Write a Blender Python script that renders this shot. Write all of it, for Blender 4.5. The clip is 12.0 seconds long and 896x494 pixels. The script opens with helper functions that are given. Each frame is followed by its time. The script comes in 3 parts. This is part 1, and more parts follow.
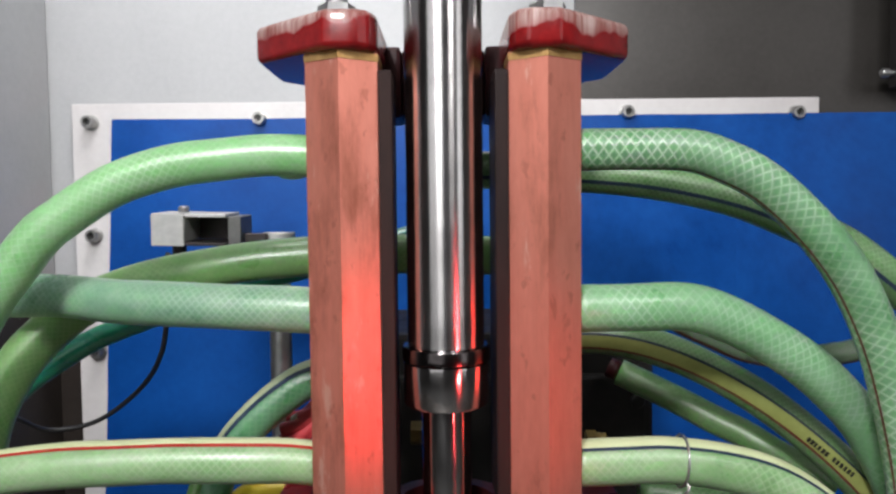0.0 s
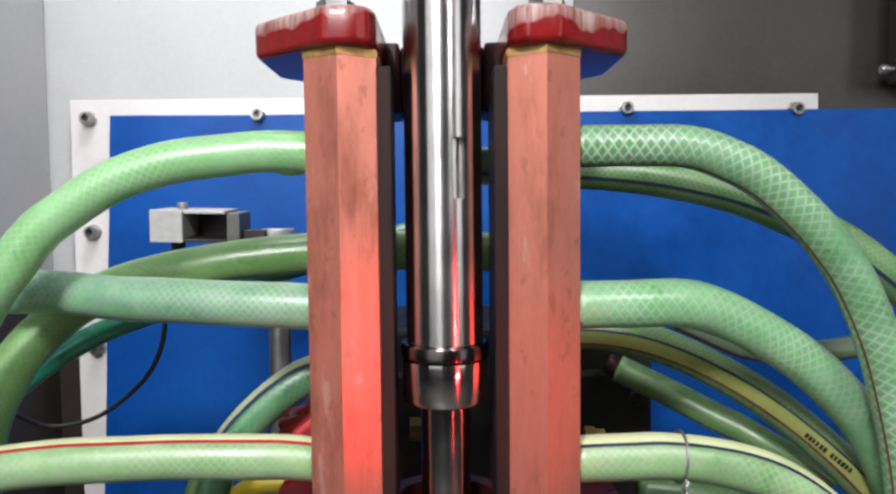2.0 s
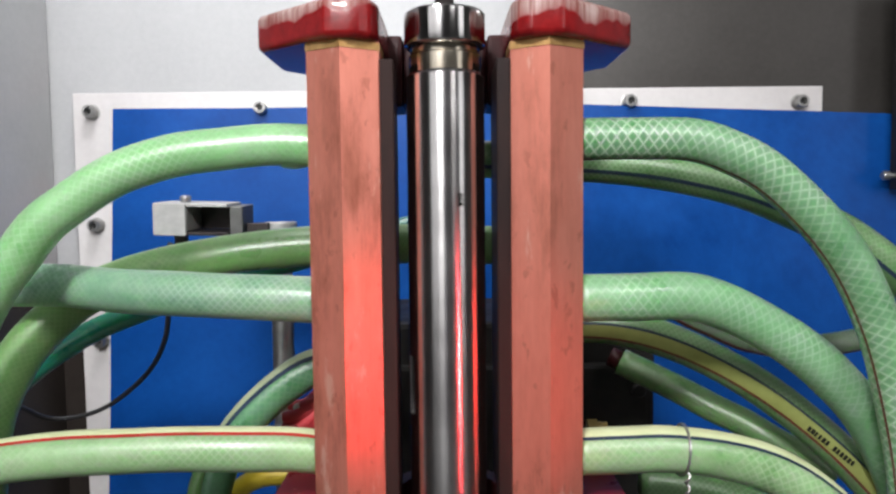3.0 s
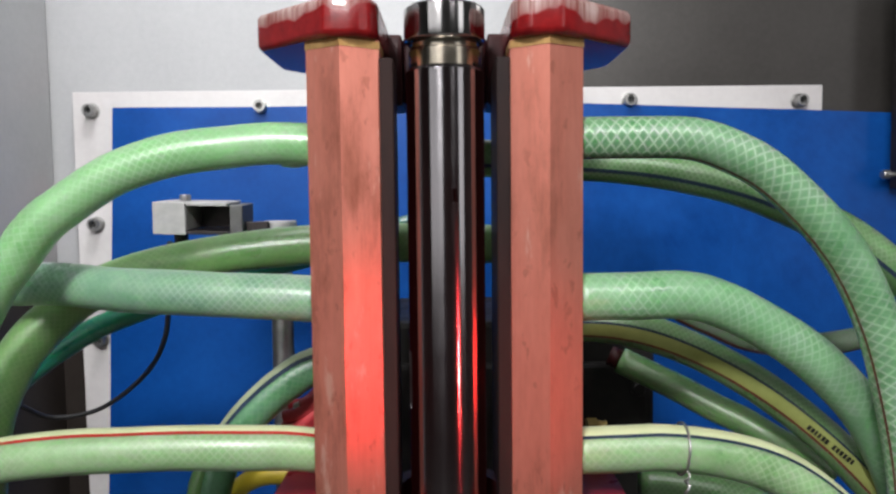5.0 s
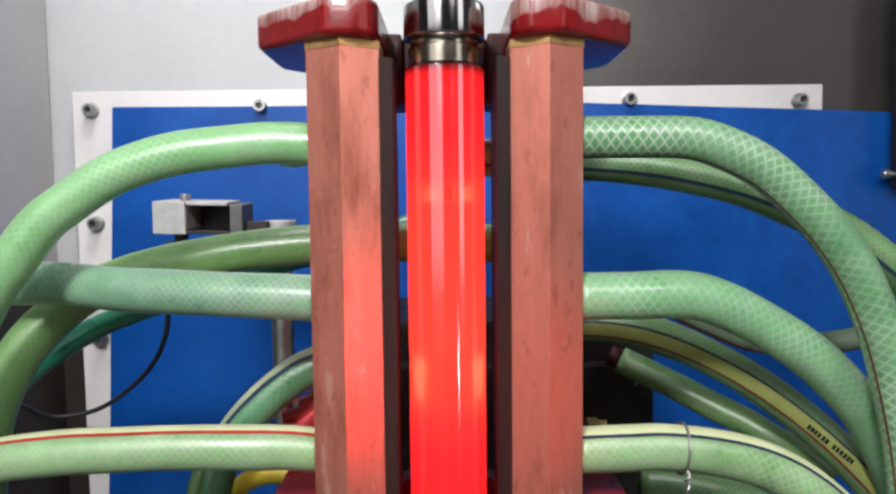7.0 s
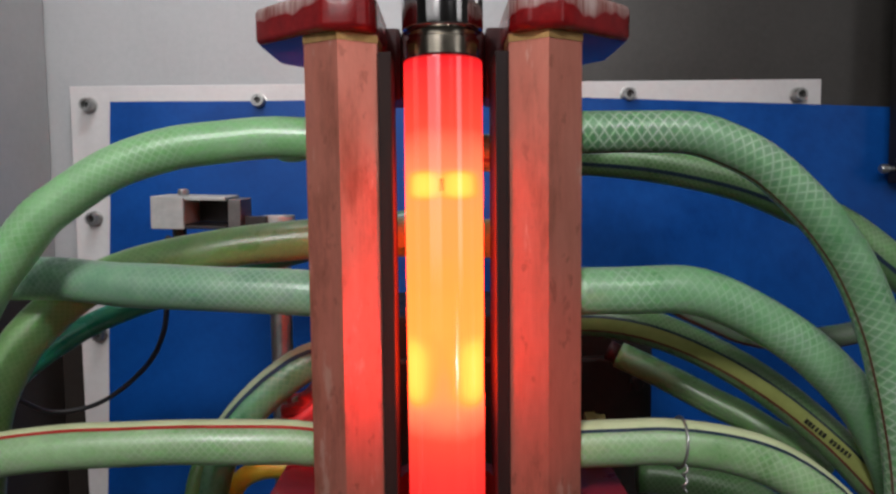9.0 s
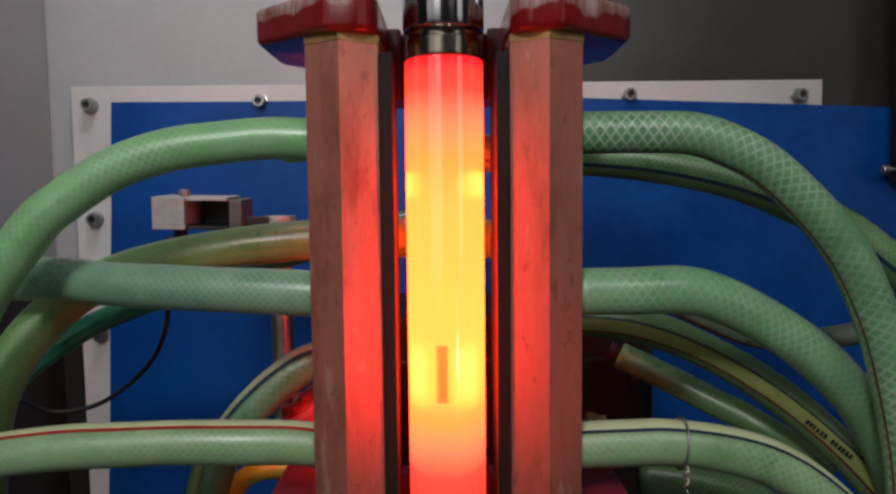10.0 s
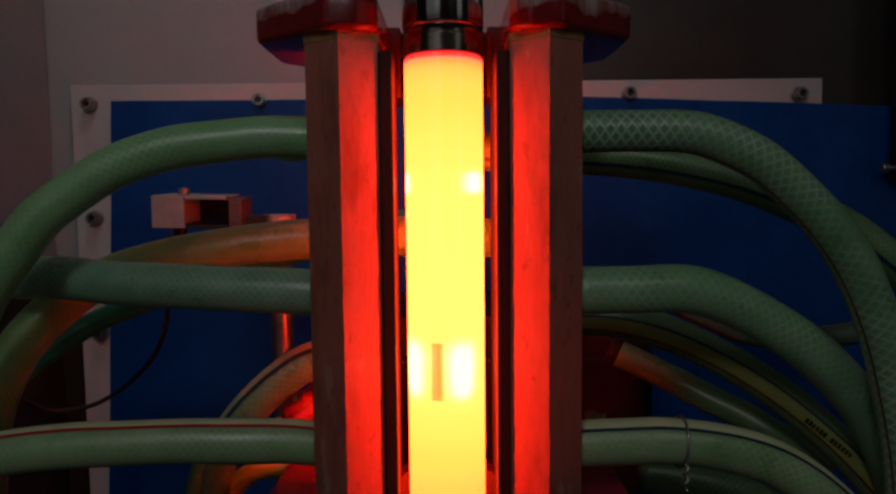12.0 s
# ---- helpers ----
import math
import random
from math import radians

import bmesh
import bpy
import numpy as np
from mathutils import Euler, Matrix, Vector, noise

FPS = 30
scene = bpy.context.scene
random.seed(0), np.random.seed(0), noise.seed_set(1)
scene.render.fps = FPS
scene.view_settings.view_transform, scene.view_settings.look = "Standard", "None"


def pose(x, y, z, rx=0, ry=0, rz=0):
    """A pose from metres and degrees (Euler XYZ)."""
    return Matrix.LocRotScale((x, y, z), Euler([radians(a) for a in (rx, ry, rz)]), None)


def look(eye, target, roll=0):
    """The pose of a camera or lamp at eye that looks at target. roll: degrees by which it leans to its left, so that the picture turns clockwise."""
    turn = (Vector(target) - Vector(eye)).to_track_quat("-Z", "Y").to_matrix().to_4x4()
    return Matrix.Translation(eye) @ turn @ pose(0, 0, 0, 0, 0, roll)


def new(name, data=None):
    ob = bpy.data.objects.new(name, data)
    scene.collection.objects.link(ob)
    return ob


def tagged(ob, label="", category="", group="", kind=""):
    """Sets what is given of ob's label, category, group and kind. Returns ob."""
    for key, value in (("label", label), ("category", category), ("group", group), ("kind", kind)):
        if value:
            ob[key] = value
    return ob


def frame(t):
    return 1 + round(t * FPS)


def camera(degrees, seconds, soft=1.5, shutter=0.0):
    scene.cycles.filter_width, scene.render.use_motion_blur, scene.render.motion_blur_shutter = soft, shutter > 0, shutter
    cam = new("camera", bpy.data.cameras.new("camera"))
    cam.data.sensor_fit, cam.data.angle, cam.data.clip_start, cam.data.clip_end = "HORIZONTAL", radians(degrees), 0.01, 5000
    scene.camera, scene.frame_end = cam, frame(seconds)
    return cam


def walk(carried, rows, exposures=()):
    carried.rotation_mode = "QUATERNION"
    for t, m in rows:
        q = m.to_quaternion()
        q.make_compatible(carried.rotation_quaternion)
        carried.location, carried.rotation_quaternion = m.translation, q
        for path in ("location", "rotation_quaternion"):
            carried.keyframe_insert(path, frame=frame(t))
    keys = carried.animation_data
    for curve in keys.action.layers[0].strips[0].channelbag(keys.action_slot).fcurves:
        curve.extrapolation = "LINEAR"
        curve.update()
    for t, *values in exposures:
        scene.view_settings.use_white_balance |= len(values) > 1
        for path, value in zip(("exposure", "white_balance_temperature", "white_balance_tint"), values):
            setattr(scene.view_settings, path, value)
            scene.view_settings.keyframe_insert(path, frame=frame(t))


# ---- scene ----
# An induction hardening station: a steel shaft spins between two copper heating bars that are cooled by braided hoses.

# ---- camera: stands on one spot and is nudged a little ----
cam = camera(66.32, 12.0, soft=2.5, shutter=0.5)
EYE = Vector((0.0, -0.30, 0.30))


def aim(yaw, pitch):
    y, p = radians(yaw), radians(pitch)
    return look(EYE, EYE + Vector((math.sin(y) * math.cos(p), math.cos(y) * math.cos(p), math.sin(p))), -0.6)


NUDGES = [
    (0.0, 0.257, -2.668),
    (0.5, 0.669, -2.541),
    (1.0, 0.430, -2.900),
    (1.5, 0.416, -2.827),
    (2.0, 0.344, -2.967),
    (2.5, 0.197, -3.259),
    (3.0, 0.105, -3.532),
    (5.0, 0.118, -3.624),
    (5.5, -0.009, -3.385),
    (6.0, -0.015, -3.585),
    (6.5, 0.038, -3.585),
    (7.0, 0.118, -3.664),
    (9.0, 0.237, -4.090),
    (9.5, 0.171, -4.050),
    (10.0, 0.164, -4.050),
    (10.5, 0.158, -4.123),
    (11.0, 0.177, -4.077),
    (11.5, 0.171, -4.077),
    (12.0, 0.177, -4.157),
]
EXPOSURES = [(0, -0.04), (1.0, 0.03), (1.5, 0.18), (2.5, 0.16), (3.2, 0.06), (4.8, -0.05), (5.5, -0.05), (6.5, 0.04), (7.2, 0.05), (8.8, -0.75), (9.5, -1.12), (10.0, -1.45), (10.5, -1.9), (11.0, -2.45), (11.5, -3.1), (12.0, -3.8)]
walk(cam, [(t, aim(a, b)) for t, a, b in NUDGES], EXPOSURES)

# ---- light ----
world = bpy.data.worlds.new("workshop_air")
world.use_nodes = True
world.node_tree.nodes["Background"].inputs[0].default_value = (0.85, 0.93, 1.0, 1)
world.node_tree.nodes["Background"].inputs[1].default_value = 0.06
scene.world = world


def lamp(name, kind, m, energy, color, **more):
    data = bpy.data.lights.new(name, kind)
    data.energy, data.color = energy, color
    if kind == "AREA":
        data.shape, data.size, data.size_y = "RECTANGLE", more["size"], more["size_y"]
    else:
        data.shadow_soft_size = more["radius"]
    if kind == "SPOT":
        data.spot_size, data.spot_blend = radians(more["cone"]), more["blend"]
    ob = new(name, data)
    ob.matrix_world = m
    return ob


lamp("work_lamp_light", "AREA", look((0.25, -0.54, 0.70), (0, 0, 0.28)), 1.8, (1.0, 0.985, 0.995), size=0.09, size_y=0.09)
lamp("work_lamp_light", "AREA", look((-0.17, -0.60, 0.66), (0, 0, 0.28)), 5.0, (1.0, 0.985, 0.995), size=0.09, size_y=0.09)
lamp("workshop_lamp_light", "AREA", look((-0.25, -1.50, 1.80), (0, 0, 0.3)), 9, (1.0, 0.985, 0.995), size=0.50, size_y=0.40)
# two unseen area lights added in front; no windows stand there
lamp("front_fill_light", "AREA", look((-0.95, -1.95, 0.85), (0, 0, 0.3)), 10, (1.0, 0.985, 1.0), size=1.50, size_y=1.7)
lamp("front_fill_light", "AREA", look((1.70, -1.60, 0.85), (0, 0, 0.3)), 5.5, (1.0, 0.985, 1.0), size=0.60, size_y=1.7)
# unseen spot added to brighten the upper back wall
lamp("wall_spot_light", "SPOT", look((-0.12, 0.02, 0.98), (-0.10, 0.32, 0.48)), 20, (0.98, 0.985, 1.0), radius=0.06, cone=76, blend=1.0)
lamp("red_pilot_lamp", "SPOT", look((0.150, -0.240, 0.169), (0.011, -0.017, 0.225)), 2.0, (1.0, 0.07, 0.07), radius=0.003, cone=32, blend=1.0)


# ---- materials ----
def material(name):
    mat = bpy.data.materials.new(name)
    mat.use_nodes = True
    tree = mat.node_tree
    return mat, tree, tree.nodes["Principled BSDF"]


def link(tree, a, b):
    tree.links.new(a, b)


def ramp_node(tree, source, stops, interpolation="LINEAR"):
    node = tree.nodes.new("ShaderNodeValToRGB")
    node.color_ramp.interpolation = interpolation
    while len(node.color_ramp.elements) < len(stops):
        node.color_ramp.elements.new(0.5)
    for element, (at, color) in zip(node.color_ramp.elements, stops):
        element.position = at
        element.color = (*color, 1) if len(color) == 3 else color
    link(tree, source, node.inputs[0])
    return node


def noise_node(tree, scale, detail=4, rough=0.6, stretch=(1, 1, 1), coords="Object"):
    tex = tree.nodes.new("ShaderNodeTexCoord")
    scaled = tree.nodes.new("ShaderNodeMapping")
    scaled.inputs["Scale"].default_value = stretch
    link(tree, tex.outputs[coords], scaled.inputs[0])
    node = tree.nodes.new("ShaderNodeTexNoise")
    node.inputs["Scale"].default_value, node.inputs["Detail"].default_value, node.inputs["Roughness"].default_value = scale, detail, rough
    link(tree, scaled.outputs[0], node.inputs["Vector"])
    return node


def mixed(tree, factor, a, b, blend="MIX"):
    node = tree.nodes.new("ShaderNodeMix")
    node.data_type, node.blend_type = "RGBA", blend
    for value, slot in ((factor, 0), (a, 6), (b, 7)):
        if isinstance(value, bpy.types.NodeSocket):
            link(tree, value, node.inputs[slot])
        else:
            node.inputs[slot].default_value = value if slot == 0 else (*value, 1)
    return node.outputs[2]


def maths(tree, operation, a, b=None, c=None, clamp=False):
    node = tree.nodes.new("ShaderNodeMath")
    node.operation, node.use_clamp = operation, clamp
    for value, slot in ((a, 0), (b, 1), (c, 2)):
        if value is None:
            continue
        if isinstance(value, bpy.types.NodeSocket):
            link(tree, value, node.inputs[slot])
        else:
            node.inputs[slot].default_value = value
    return node.outputs[0]


def bumped(tree, bsdf, height, strength, distance=0.001):
    node = tree.nodes.new("ShaderNodeBump")
    node.inputs["Strength"].default_value, node.inputs["Distance"].default_value = strength, distance
    link(tree, height, node.inputs["Height"])
    link(tree, node.outputs[0], bsdf.inputs["Normal"])


def painted(name, low, high, rough=(0.35, 0.6), metal=0.0, scale=12, fine=180, bump=0.15, stretch=(1, 1, 1), coat=0.0, distance=0.0006, shine=0.5):
    """Colour between low and high by broad patches and fine grain, roughness likewise."""
    mat, tree, bsdf = material(name)
    broad, grain = noise_node(tree, scale, 5, 0.6, stretch), noise_node(tree, fine, 3, 0.7, stretch)
    blend = maths(tree, "ADD", maths(tree, "MULTIPLY", broad.outputs[0], 0.7), maths(tree, "MULTIPLY", grain.outputs[0], 0.3))
    colour = ramp_node(tree, blend, [(0.32, low), (0.68, high)])
    link(tree, colour.outputs[0], bsdf.inputs["Base Color"])
    grey = ramp_node(tree, broad.outputs[0], [(0.3, (rough[0],) * 3), (0.7, (rough[1],) * 3)])
    link(tree, grey.outputs[0], bsdf.inputs["Roughness"])
    bsdf.inputs["Metallic"].default_value = metal
    bsdf.inputs["Coat Weight"].default_value = coat
    bsdf.inputs["Specular IOR Level"].default_value = shine
    bsdf.inputs["Coat Roughness"].default_value = 0.12
    bumped(tree, bsdf, grain.outputs[0], bump, distance)
    return mat


def red_lacquer_material():
    """Deep red insulating lacquer, rubbed through to pale primer along the upper rim."""
    mat, tree, bsdf = material("red_lacquer")
    patches, grain = noise_node(tree, 130, 5, 0.65), noise_node(tree, 500, 3)
    tex = tree.nodes.new("ShaderNodeTexCoord")
    split = tree.nodes.new("ShaderNodeSeparateXYZ")
    link(tree, tex.outputs["Object"], split.inputs[0])
    drips = noise_node(tree, 70, 2, 0.5, (1, 1, 0.15))
    rim = maths(tree, "ADD", maths(tree, "MULTIPLY_ADD", split.outputs[2], 120, -1.60), maths(tree, "MULTIPLY", drips.outputs[0], 1.1))
    broken = noise_node(tree, 48, 2, 0.5, (1, 1, 0.2))
    worn = ramp_node(tree, maths(tree, "ADD", maths(tree, "ADD", rim, maths(tree, "MULTIPLY", patches.outputs[0], 0.25)), maths(tree, "MULTIPLY_ADD", broken.outputs[0], 2.6, -1.15)), [(0.40, (0, 0, 0)), (0.56, (0.5, 0.5, 0.5)), (1.0, (0.85, 0.85, 0.85))])
    red = ramp_node(tree, patches.outputs[0], [(0.3, (0.12, 0.004, 0.005)), (0.7, (0.23, 0.009, 0.010))])
    streaks = noise_node(tree, 420, 3, 0.6, (1, 1, 0.06))
    pale = ramp_node(tree, maths(tree, "MULTIPLY_ADD", streaks.outputs[0], 0.6, maths(tree, "MULTIPLY", drips.outputs[0], 0.4)), [(0.38, (0.20, 0.075, 0.06)), (0.60, (0.50, 0.39, 0.36))])
    link(tree, mixed(tree, worn.outputs[0], red.outputs[0], pale.outputs[0]), bsdf.inputs["Base Color"])
    link(tree, ramp_node(tree, worn.outputs[0], [(0, (0.26,) * 3), (1, (0.6,) * 3)]).outputs[0], bsdf.inputs["Roughness"])
    bsdf.inputs["Coat Weight"].default_value = 0.32
    bsdf.inputs["Coat Roughness"].default_value = 0.06
    bsdf.inputs["Specular IOR Level"].default_value = 0.22
    bumped(tree, bsdf, maths(tree, "SUBTRACT", patches.outputs[0], maths(tree, "MULTIPLY", worn.outputs[0], 0.5)), 0.25, 0.0006)
    return mat


def copper_material():
    """Salmon copper, brushed lengthwise, with brown tarnish and pale scuffs."""
    mat, tree, bsdf = material("brushed_copper")
    streaks, patches, specks = noise_node(tree, 900, 3, 0.6, (1, 1, 0.04)), noise_node(tree, 30, 6, 0.66, (1, 1, 0.3)), noise_node(tree, 200, 3, 0.55, (1, 1, 0.55))
    base = ramp_node(tree, patches.outputs[0], [(0.33, (0.40, 0.125, 0.080)), (0.47, (0.76, 0.262, 0.192)), (0.66, (0.92, 0.350, 0.262))])
    brushed = mixed(tree, 0.10, base.outputs[0], ramp_node(tree, streaks.outputs[0], [(0.3, (0.46, 0.15, 0.095)), (0.7, (0.88, 0.38, 0.27))]).outputs[0])
    scuff = ramp_node(tree, specks.outputs[0], [(0.61, (0, 0, 0)), (0.68, (0.4, 0.4, 0.4))])
    scraped = noise_node(tree, 75, 6, 0.7, (1, 1, 0.25))
    pale = ramp_node(tree, scraped.outputs[0], [(0.60, (0, 0, 0)), (0.66, (0.6, 0.6, 0.6))])
    spotted = mixed(tree, scuff.outputs[0], brushed, (0.42, 0.125, 0.08))
    link(tree, mixed(tree, pale.outputs[0], spotted, (0.90, 0.56, 0.45)), bsdf.inputs["Base Color"])
    bsdf.inputs["Metallic"].default_value = 0.72
    link(tree, ramp_node(tree, patches.outputs[0], [(0.3, (0.42,) * 3), (0.7, (0.28,) * 3)]).outputs[0], bsdf.inputs["Roughness"])
    bumped(tree, bsdf, maths(tree, "ADD", maths(tree, "MULTIPLY_ADD", streaks.outputs[0], 0.3, patches.outputs[0]), maths(tree, "MULTIPLY", scuff.outputs[0], -1.5)), 0.14, 0.0005)
    return mat


def hose_material(name, green, deep, thread, threads=14, strength=0.75, pitch=1.0):
    """Translucent braided hose: a lattice of pale threads under a glossy green skin."""
    mat, tree, bsdf = material(name)
    uv = tree.nodes.new("ShaderNodeTexCoord")
    split = tree.nodes.new("ShaderNodeSeparateXYZ")
    link(tree, uv.outputs["UV"], split.inputs[0])
    around = maths(tree, "MULTIPLY", split.outputs[0], threads)
    along = maths(tree, "MULTIPLY", split.outputs[1], threads * pitch)
    lines = []
    for sign in (1, -1):
        wave = maths(tree, "ADD", around, maths(tree, "MULTIPLY", along, sign))
        near = maths(tree, "ABSOLUTE", maths(tree, "SUBTRACT", maths(tree, "FRACT", wave), 0.5))
        lines.append(maths(tree, "POWER", maths(tree, "SUBTRACT", 1, maths(tree, "DIVIDE", near, 0.24), clamp=True), 1.4))
    lattice = maths(tree, "MAXIMUM", lines[0], lines[1])
    patches, grain = noise_node(tree, 38, 4, 0.6), noise_node(tree, 420, 2, 0.6)
    broad = noise_node(tree, 16, 3, 0.5)
    fade = ramp_node(tree, broad.outputs[0], [(0.40, (0.05,) * 3), (0.62, (1, 1, 1))])
    shown = maths(tree, "MULTIPLY", maths(tree, "MULTIPLY", lattice, fade.outputs[0]), strength)
    skin = ramp_node(tree, maths(tree, "ADD", maths(tree, "MULTIPLY", patches.outputs[0], 0.75), maths(tree, "MULTIPLY", grain.outputs[0], 0.25)), [(0.32, deep), (0.66, green)])
    link(tree, mixed(tree, shown, skin.outputs[0], thread), bsdf.inputs["Base Color"])
    link(tree, ramp_node(tree, patches.outputs[0], [(0.35, (0.26,) * 3), (0.65, (0.46,) * 3)]).outputs[0], bsdf.inputs["Roughness"])
    bsdf.inputs["Subsurface Weight"].default_value = 0.6
    bsdf.inputs["Subsurface Radius"].default_value = (0.35, 1.0, 0.28)
    bsdf.inputs["Subsurface Scale"].default_value = 0.006
    bsdf.inputs["Coat Weight"].default_value = 0.45
    bsdf.inputs["Coat Roughness"].default_value = 0.30
    bumped(tree, bsdf, maths(tree, "ADD", lattice, maths(tree, "MULTIPLY", grain.outputs[0], 0.9)), 0.32 * strength, 0.0006)
    return mat


# A tiny keyed x offset, no real bend, tells the shader the heat.
HEAT_SHIFT = 0.0003
SLOT_Z, HOLE_Z, SHAFT_R = 0.2220, 0.3020, 0.0169


def shaft_material(glows):
    """Turned steel; where it glows, its colour runs from black over red and orange to pale yellow with the heat."""
    mat, tree, bsdf = material("hot_turned_steel" if glows else "turned_steel")
    rings, stains = noise_node(tree, 900, 2, 0.5, (0.15, 0.15, 1)), noise_node(tree, 45, 5, 0.6)
    base = ramp_node(tree, stains.outputs[0], [(0.3, (0.40, 0.39, 0.385)), (0.7, (0.56, 0.55, 0.545))])
    link(tree, base.outputs[0], bsdf.inputs["Base Color"])
    bsdf.inputs["Metallic"].default_value = 1.0
    link(tree, ramp_node(tree, stains.outputs[0], [(0.3, (0.10,) * 3), (0.7, (0.18,) * 3)]).outputs[0], bsdf.inputs["Roughness"])
    bsdf.inputs["Anisotropic"].default_value = 0.85
    bsdf.inputs["Anisotropic Rotation"].default_value = 0.25
    tangent = tree.nodes.new("ShaderNodeTangent")
    tangent.direction_type, tangent.axis = "RADIAL", "Z"
    link(tree, tangent.outputs[0], bsdf.inputs["Tangent"])
    bumped(tree, bsdf, rings.outputs[0], 0.05, 0.0002)
    if not glows:
        return mat
    # heat is read back from the object's keyed x offset
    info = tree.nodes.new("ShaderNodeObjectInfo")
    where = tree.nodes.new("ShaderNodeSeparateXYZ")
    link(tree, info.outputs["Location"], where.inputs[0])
    heat = maths(tree, "DIVIDE", where.outputs[0], -HEAT_SHIFT, clamp=True)
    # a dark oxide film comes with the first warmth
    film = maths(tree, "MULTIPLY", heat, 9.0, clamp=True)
    link(tree, mixed(tree, film, base.outputs[0], (0.15, 0.145, 0.155)), bsdf.inputs["Base Color"])
    link(tree, maths(tree, "MULTIPLY_ADD", film, -0.12, maths(tree, "MULTIPLY_ADD", stains.outputs[0], 0.10, 0.19)), bsdf.inputs["Roughness"])
    tex = tree.nodes.new("ShaderNodeTexCoord")
    spot = tree.nodes.new("ShaderNodeSeparateXYZ")
    link(tree, tex.outputs["Object"], spot.inputs[0])
    # along the shaft: coldest at the head, hottest in the middle
    height = maths(tree, "DIVIDE", maths(tree, "SUBTRACT", spot.outputs[2], 0.14), 0.24)
    profile = ramp_node(tree, height, [(0.0, (0.52,) * 3), (0.16, (0.68,) * 3), (0.30, (0.92,) * 3), (0.42, (1, 1, 1)), (0.64, (0.95,) * 3), (0.76, (0.80,) * 3), (0.87, (0.63,) * 3), (0.885, (0.52,) * 3), (0.895, (0.35,) * 3), (0.902, (0.0,) * 3)])
    ax, ay = maths(tree, "ABSOLUTE", spot.outputs[0]), maths(tree, "ABSOLUTE", spot.outputs[1])

    def patch(x, y, z, wide, tall):
        """A hot patch on each side of a hole, by its distance."""
        dx, dy, dz = maths(tree, "SUBTRACT", ax, x), maths(tree, "SUBTRACT", ay, y), maths(tree, "SUBTRACT", spot.outputs[2], z)
        flat = maths(tree, "DIVIDE", maths(tree, "SQRT", maths(tree, "ADD", maths(tree, "MULTIPLY", dx, dx), maths(tree, "MULTIPLY", dy, dy))), wide)
        up = maths(tree, "POWER", maths(tree, "DIVIDE", maths(tree, "ABSOLUTE", dz), tall), 4.0)
        far = maths(tree, "ADD", maths(tree, "MULTIPLY", flat, flat), up)
        return maths(tree, "EXPONENT", maths(tree, "MULTIPLY", far, -1.0))

    a, b = radians(40), radians(26)
    slot_spot = patch(SHAFT_R * math.sin(a), SHAFT_R * math.cos(a), SLOT_Z, 0.0068, 0.0125)
    hole_spot = patch(SHAFT_R * math.cos(b), SHAFT_R * math.sin(b), HOLE_Z, 0.0068, 0.0050)
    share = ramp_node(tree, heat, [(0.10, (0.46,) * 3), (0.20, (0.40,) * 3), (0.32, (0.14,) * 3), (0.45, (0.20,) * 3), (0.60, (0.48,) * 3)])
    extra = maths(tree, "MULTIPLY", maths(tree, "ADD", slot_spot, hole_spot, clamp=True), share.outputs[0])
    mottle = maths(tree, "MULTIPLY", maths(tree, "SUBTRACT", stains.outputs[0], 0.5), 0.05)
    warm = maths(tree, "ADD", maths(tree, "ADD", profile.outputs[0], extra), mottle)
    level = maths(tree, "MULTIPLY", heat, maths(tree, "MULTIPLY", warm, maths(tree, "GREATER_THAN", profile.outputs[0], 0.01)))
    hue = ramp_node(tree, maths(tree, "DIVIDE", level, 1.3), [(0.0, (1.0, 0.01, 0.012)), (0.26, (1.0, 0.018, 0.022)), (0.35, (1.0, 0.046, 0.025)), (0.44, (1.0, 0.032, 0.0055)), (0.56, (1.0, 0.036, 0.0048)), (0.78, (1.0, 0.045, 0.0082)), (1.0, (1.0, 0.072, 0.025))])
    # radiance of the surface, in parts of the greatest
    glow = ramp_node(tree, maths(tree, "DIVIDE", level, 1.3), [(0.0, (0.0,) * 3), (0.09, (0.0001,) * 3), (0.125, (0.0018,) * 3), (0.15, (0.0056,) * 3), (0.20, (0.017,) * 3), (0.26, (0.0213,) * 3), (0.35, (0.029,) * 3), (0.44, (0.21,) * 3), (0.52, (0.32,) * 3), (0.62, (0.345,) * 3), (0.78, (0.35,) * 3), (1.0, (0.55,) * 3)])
    # glow is painted weaker inside the slots and holes, so the recesses look dark
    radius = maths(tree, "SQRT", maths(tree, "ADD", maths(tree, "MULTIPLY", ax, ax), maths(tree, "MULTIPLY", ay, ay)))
    recess_dim = maths(tree, "MULTIPLY_ADD", maths(tree, "LESS_THAN", radius, SHAFT_R - 0.0022), -0.60, 1.0)
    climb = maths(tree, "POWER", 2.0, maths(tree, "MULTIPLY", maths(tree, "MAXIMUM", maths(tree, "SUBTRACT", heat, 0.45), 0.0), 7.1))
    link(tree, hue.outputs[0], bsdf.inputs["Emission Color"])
    link(tree, maths(tree, "MULTIPLY", maths(tree, "MULTIPLY", maths(tree, "MULTIPLY", glow.outputs[0], recess_dim), 64.0), climb), bsdf.inputs["Emission Strength"])
    return mat


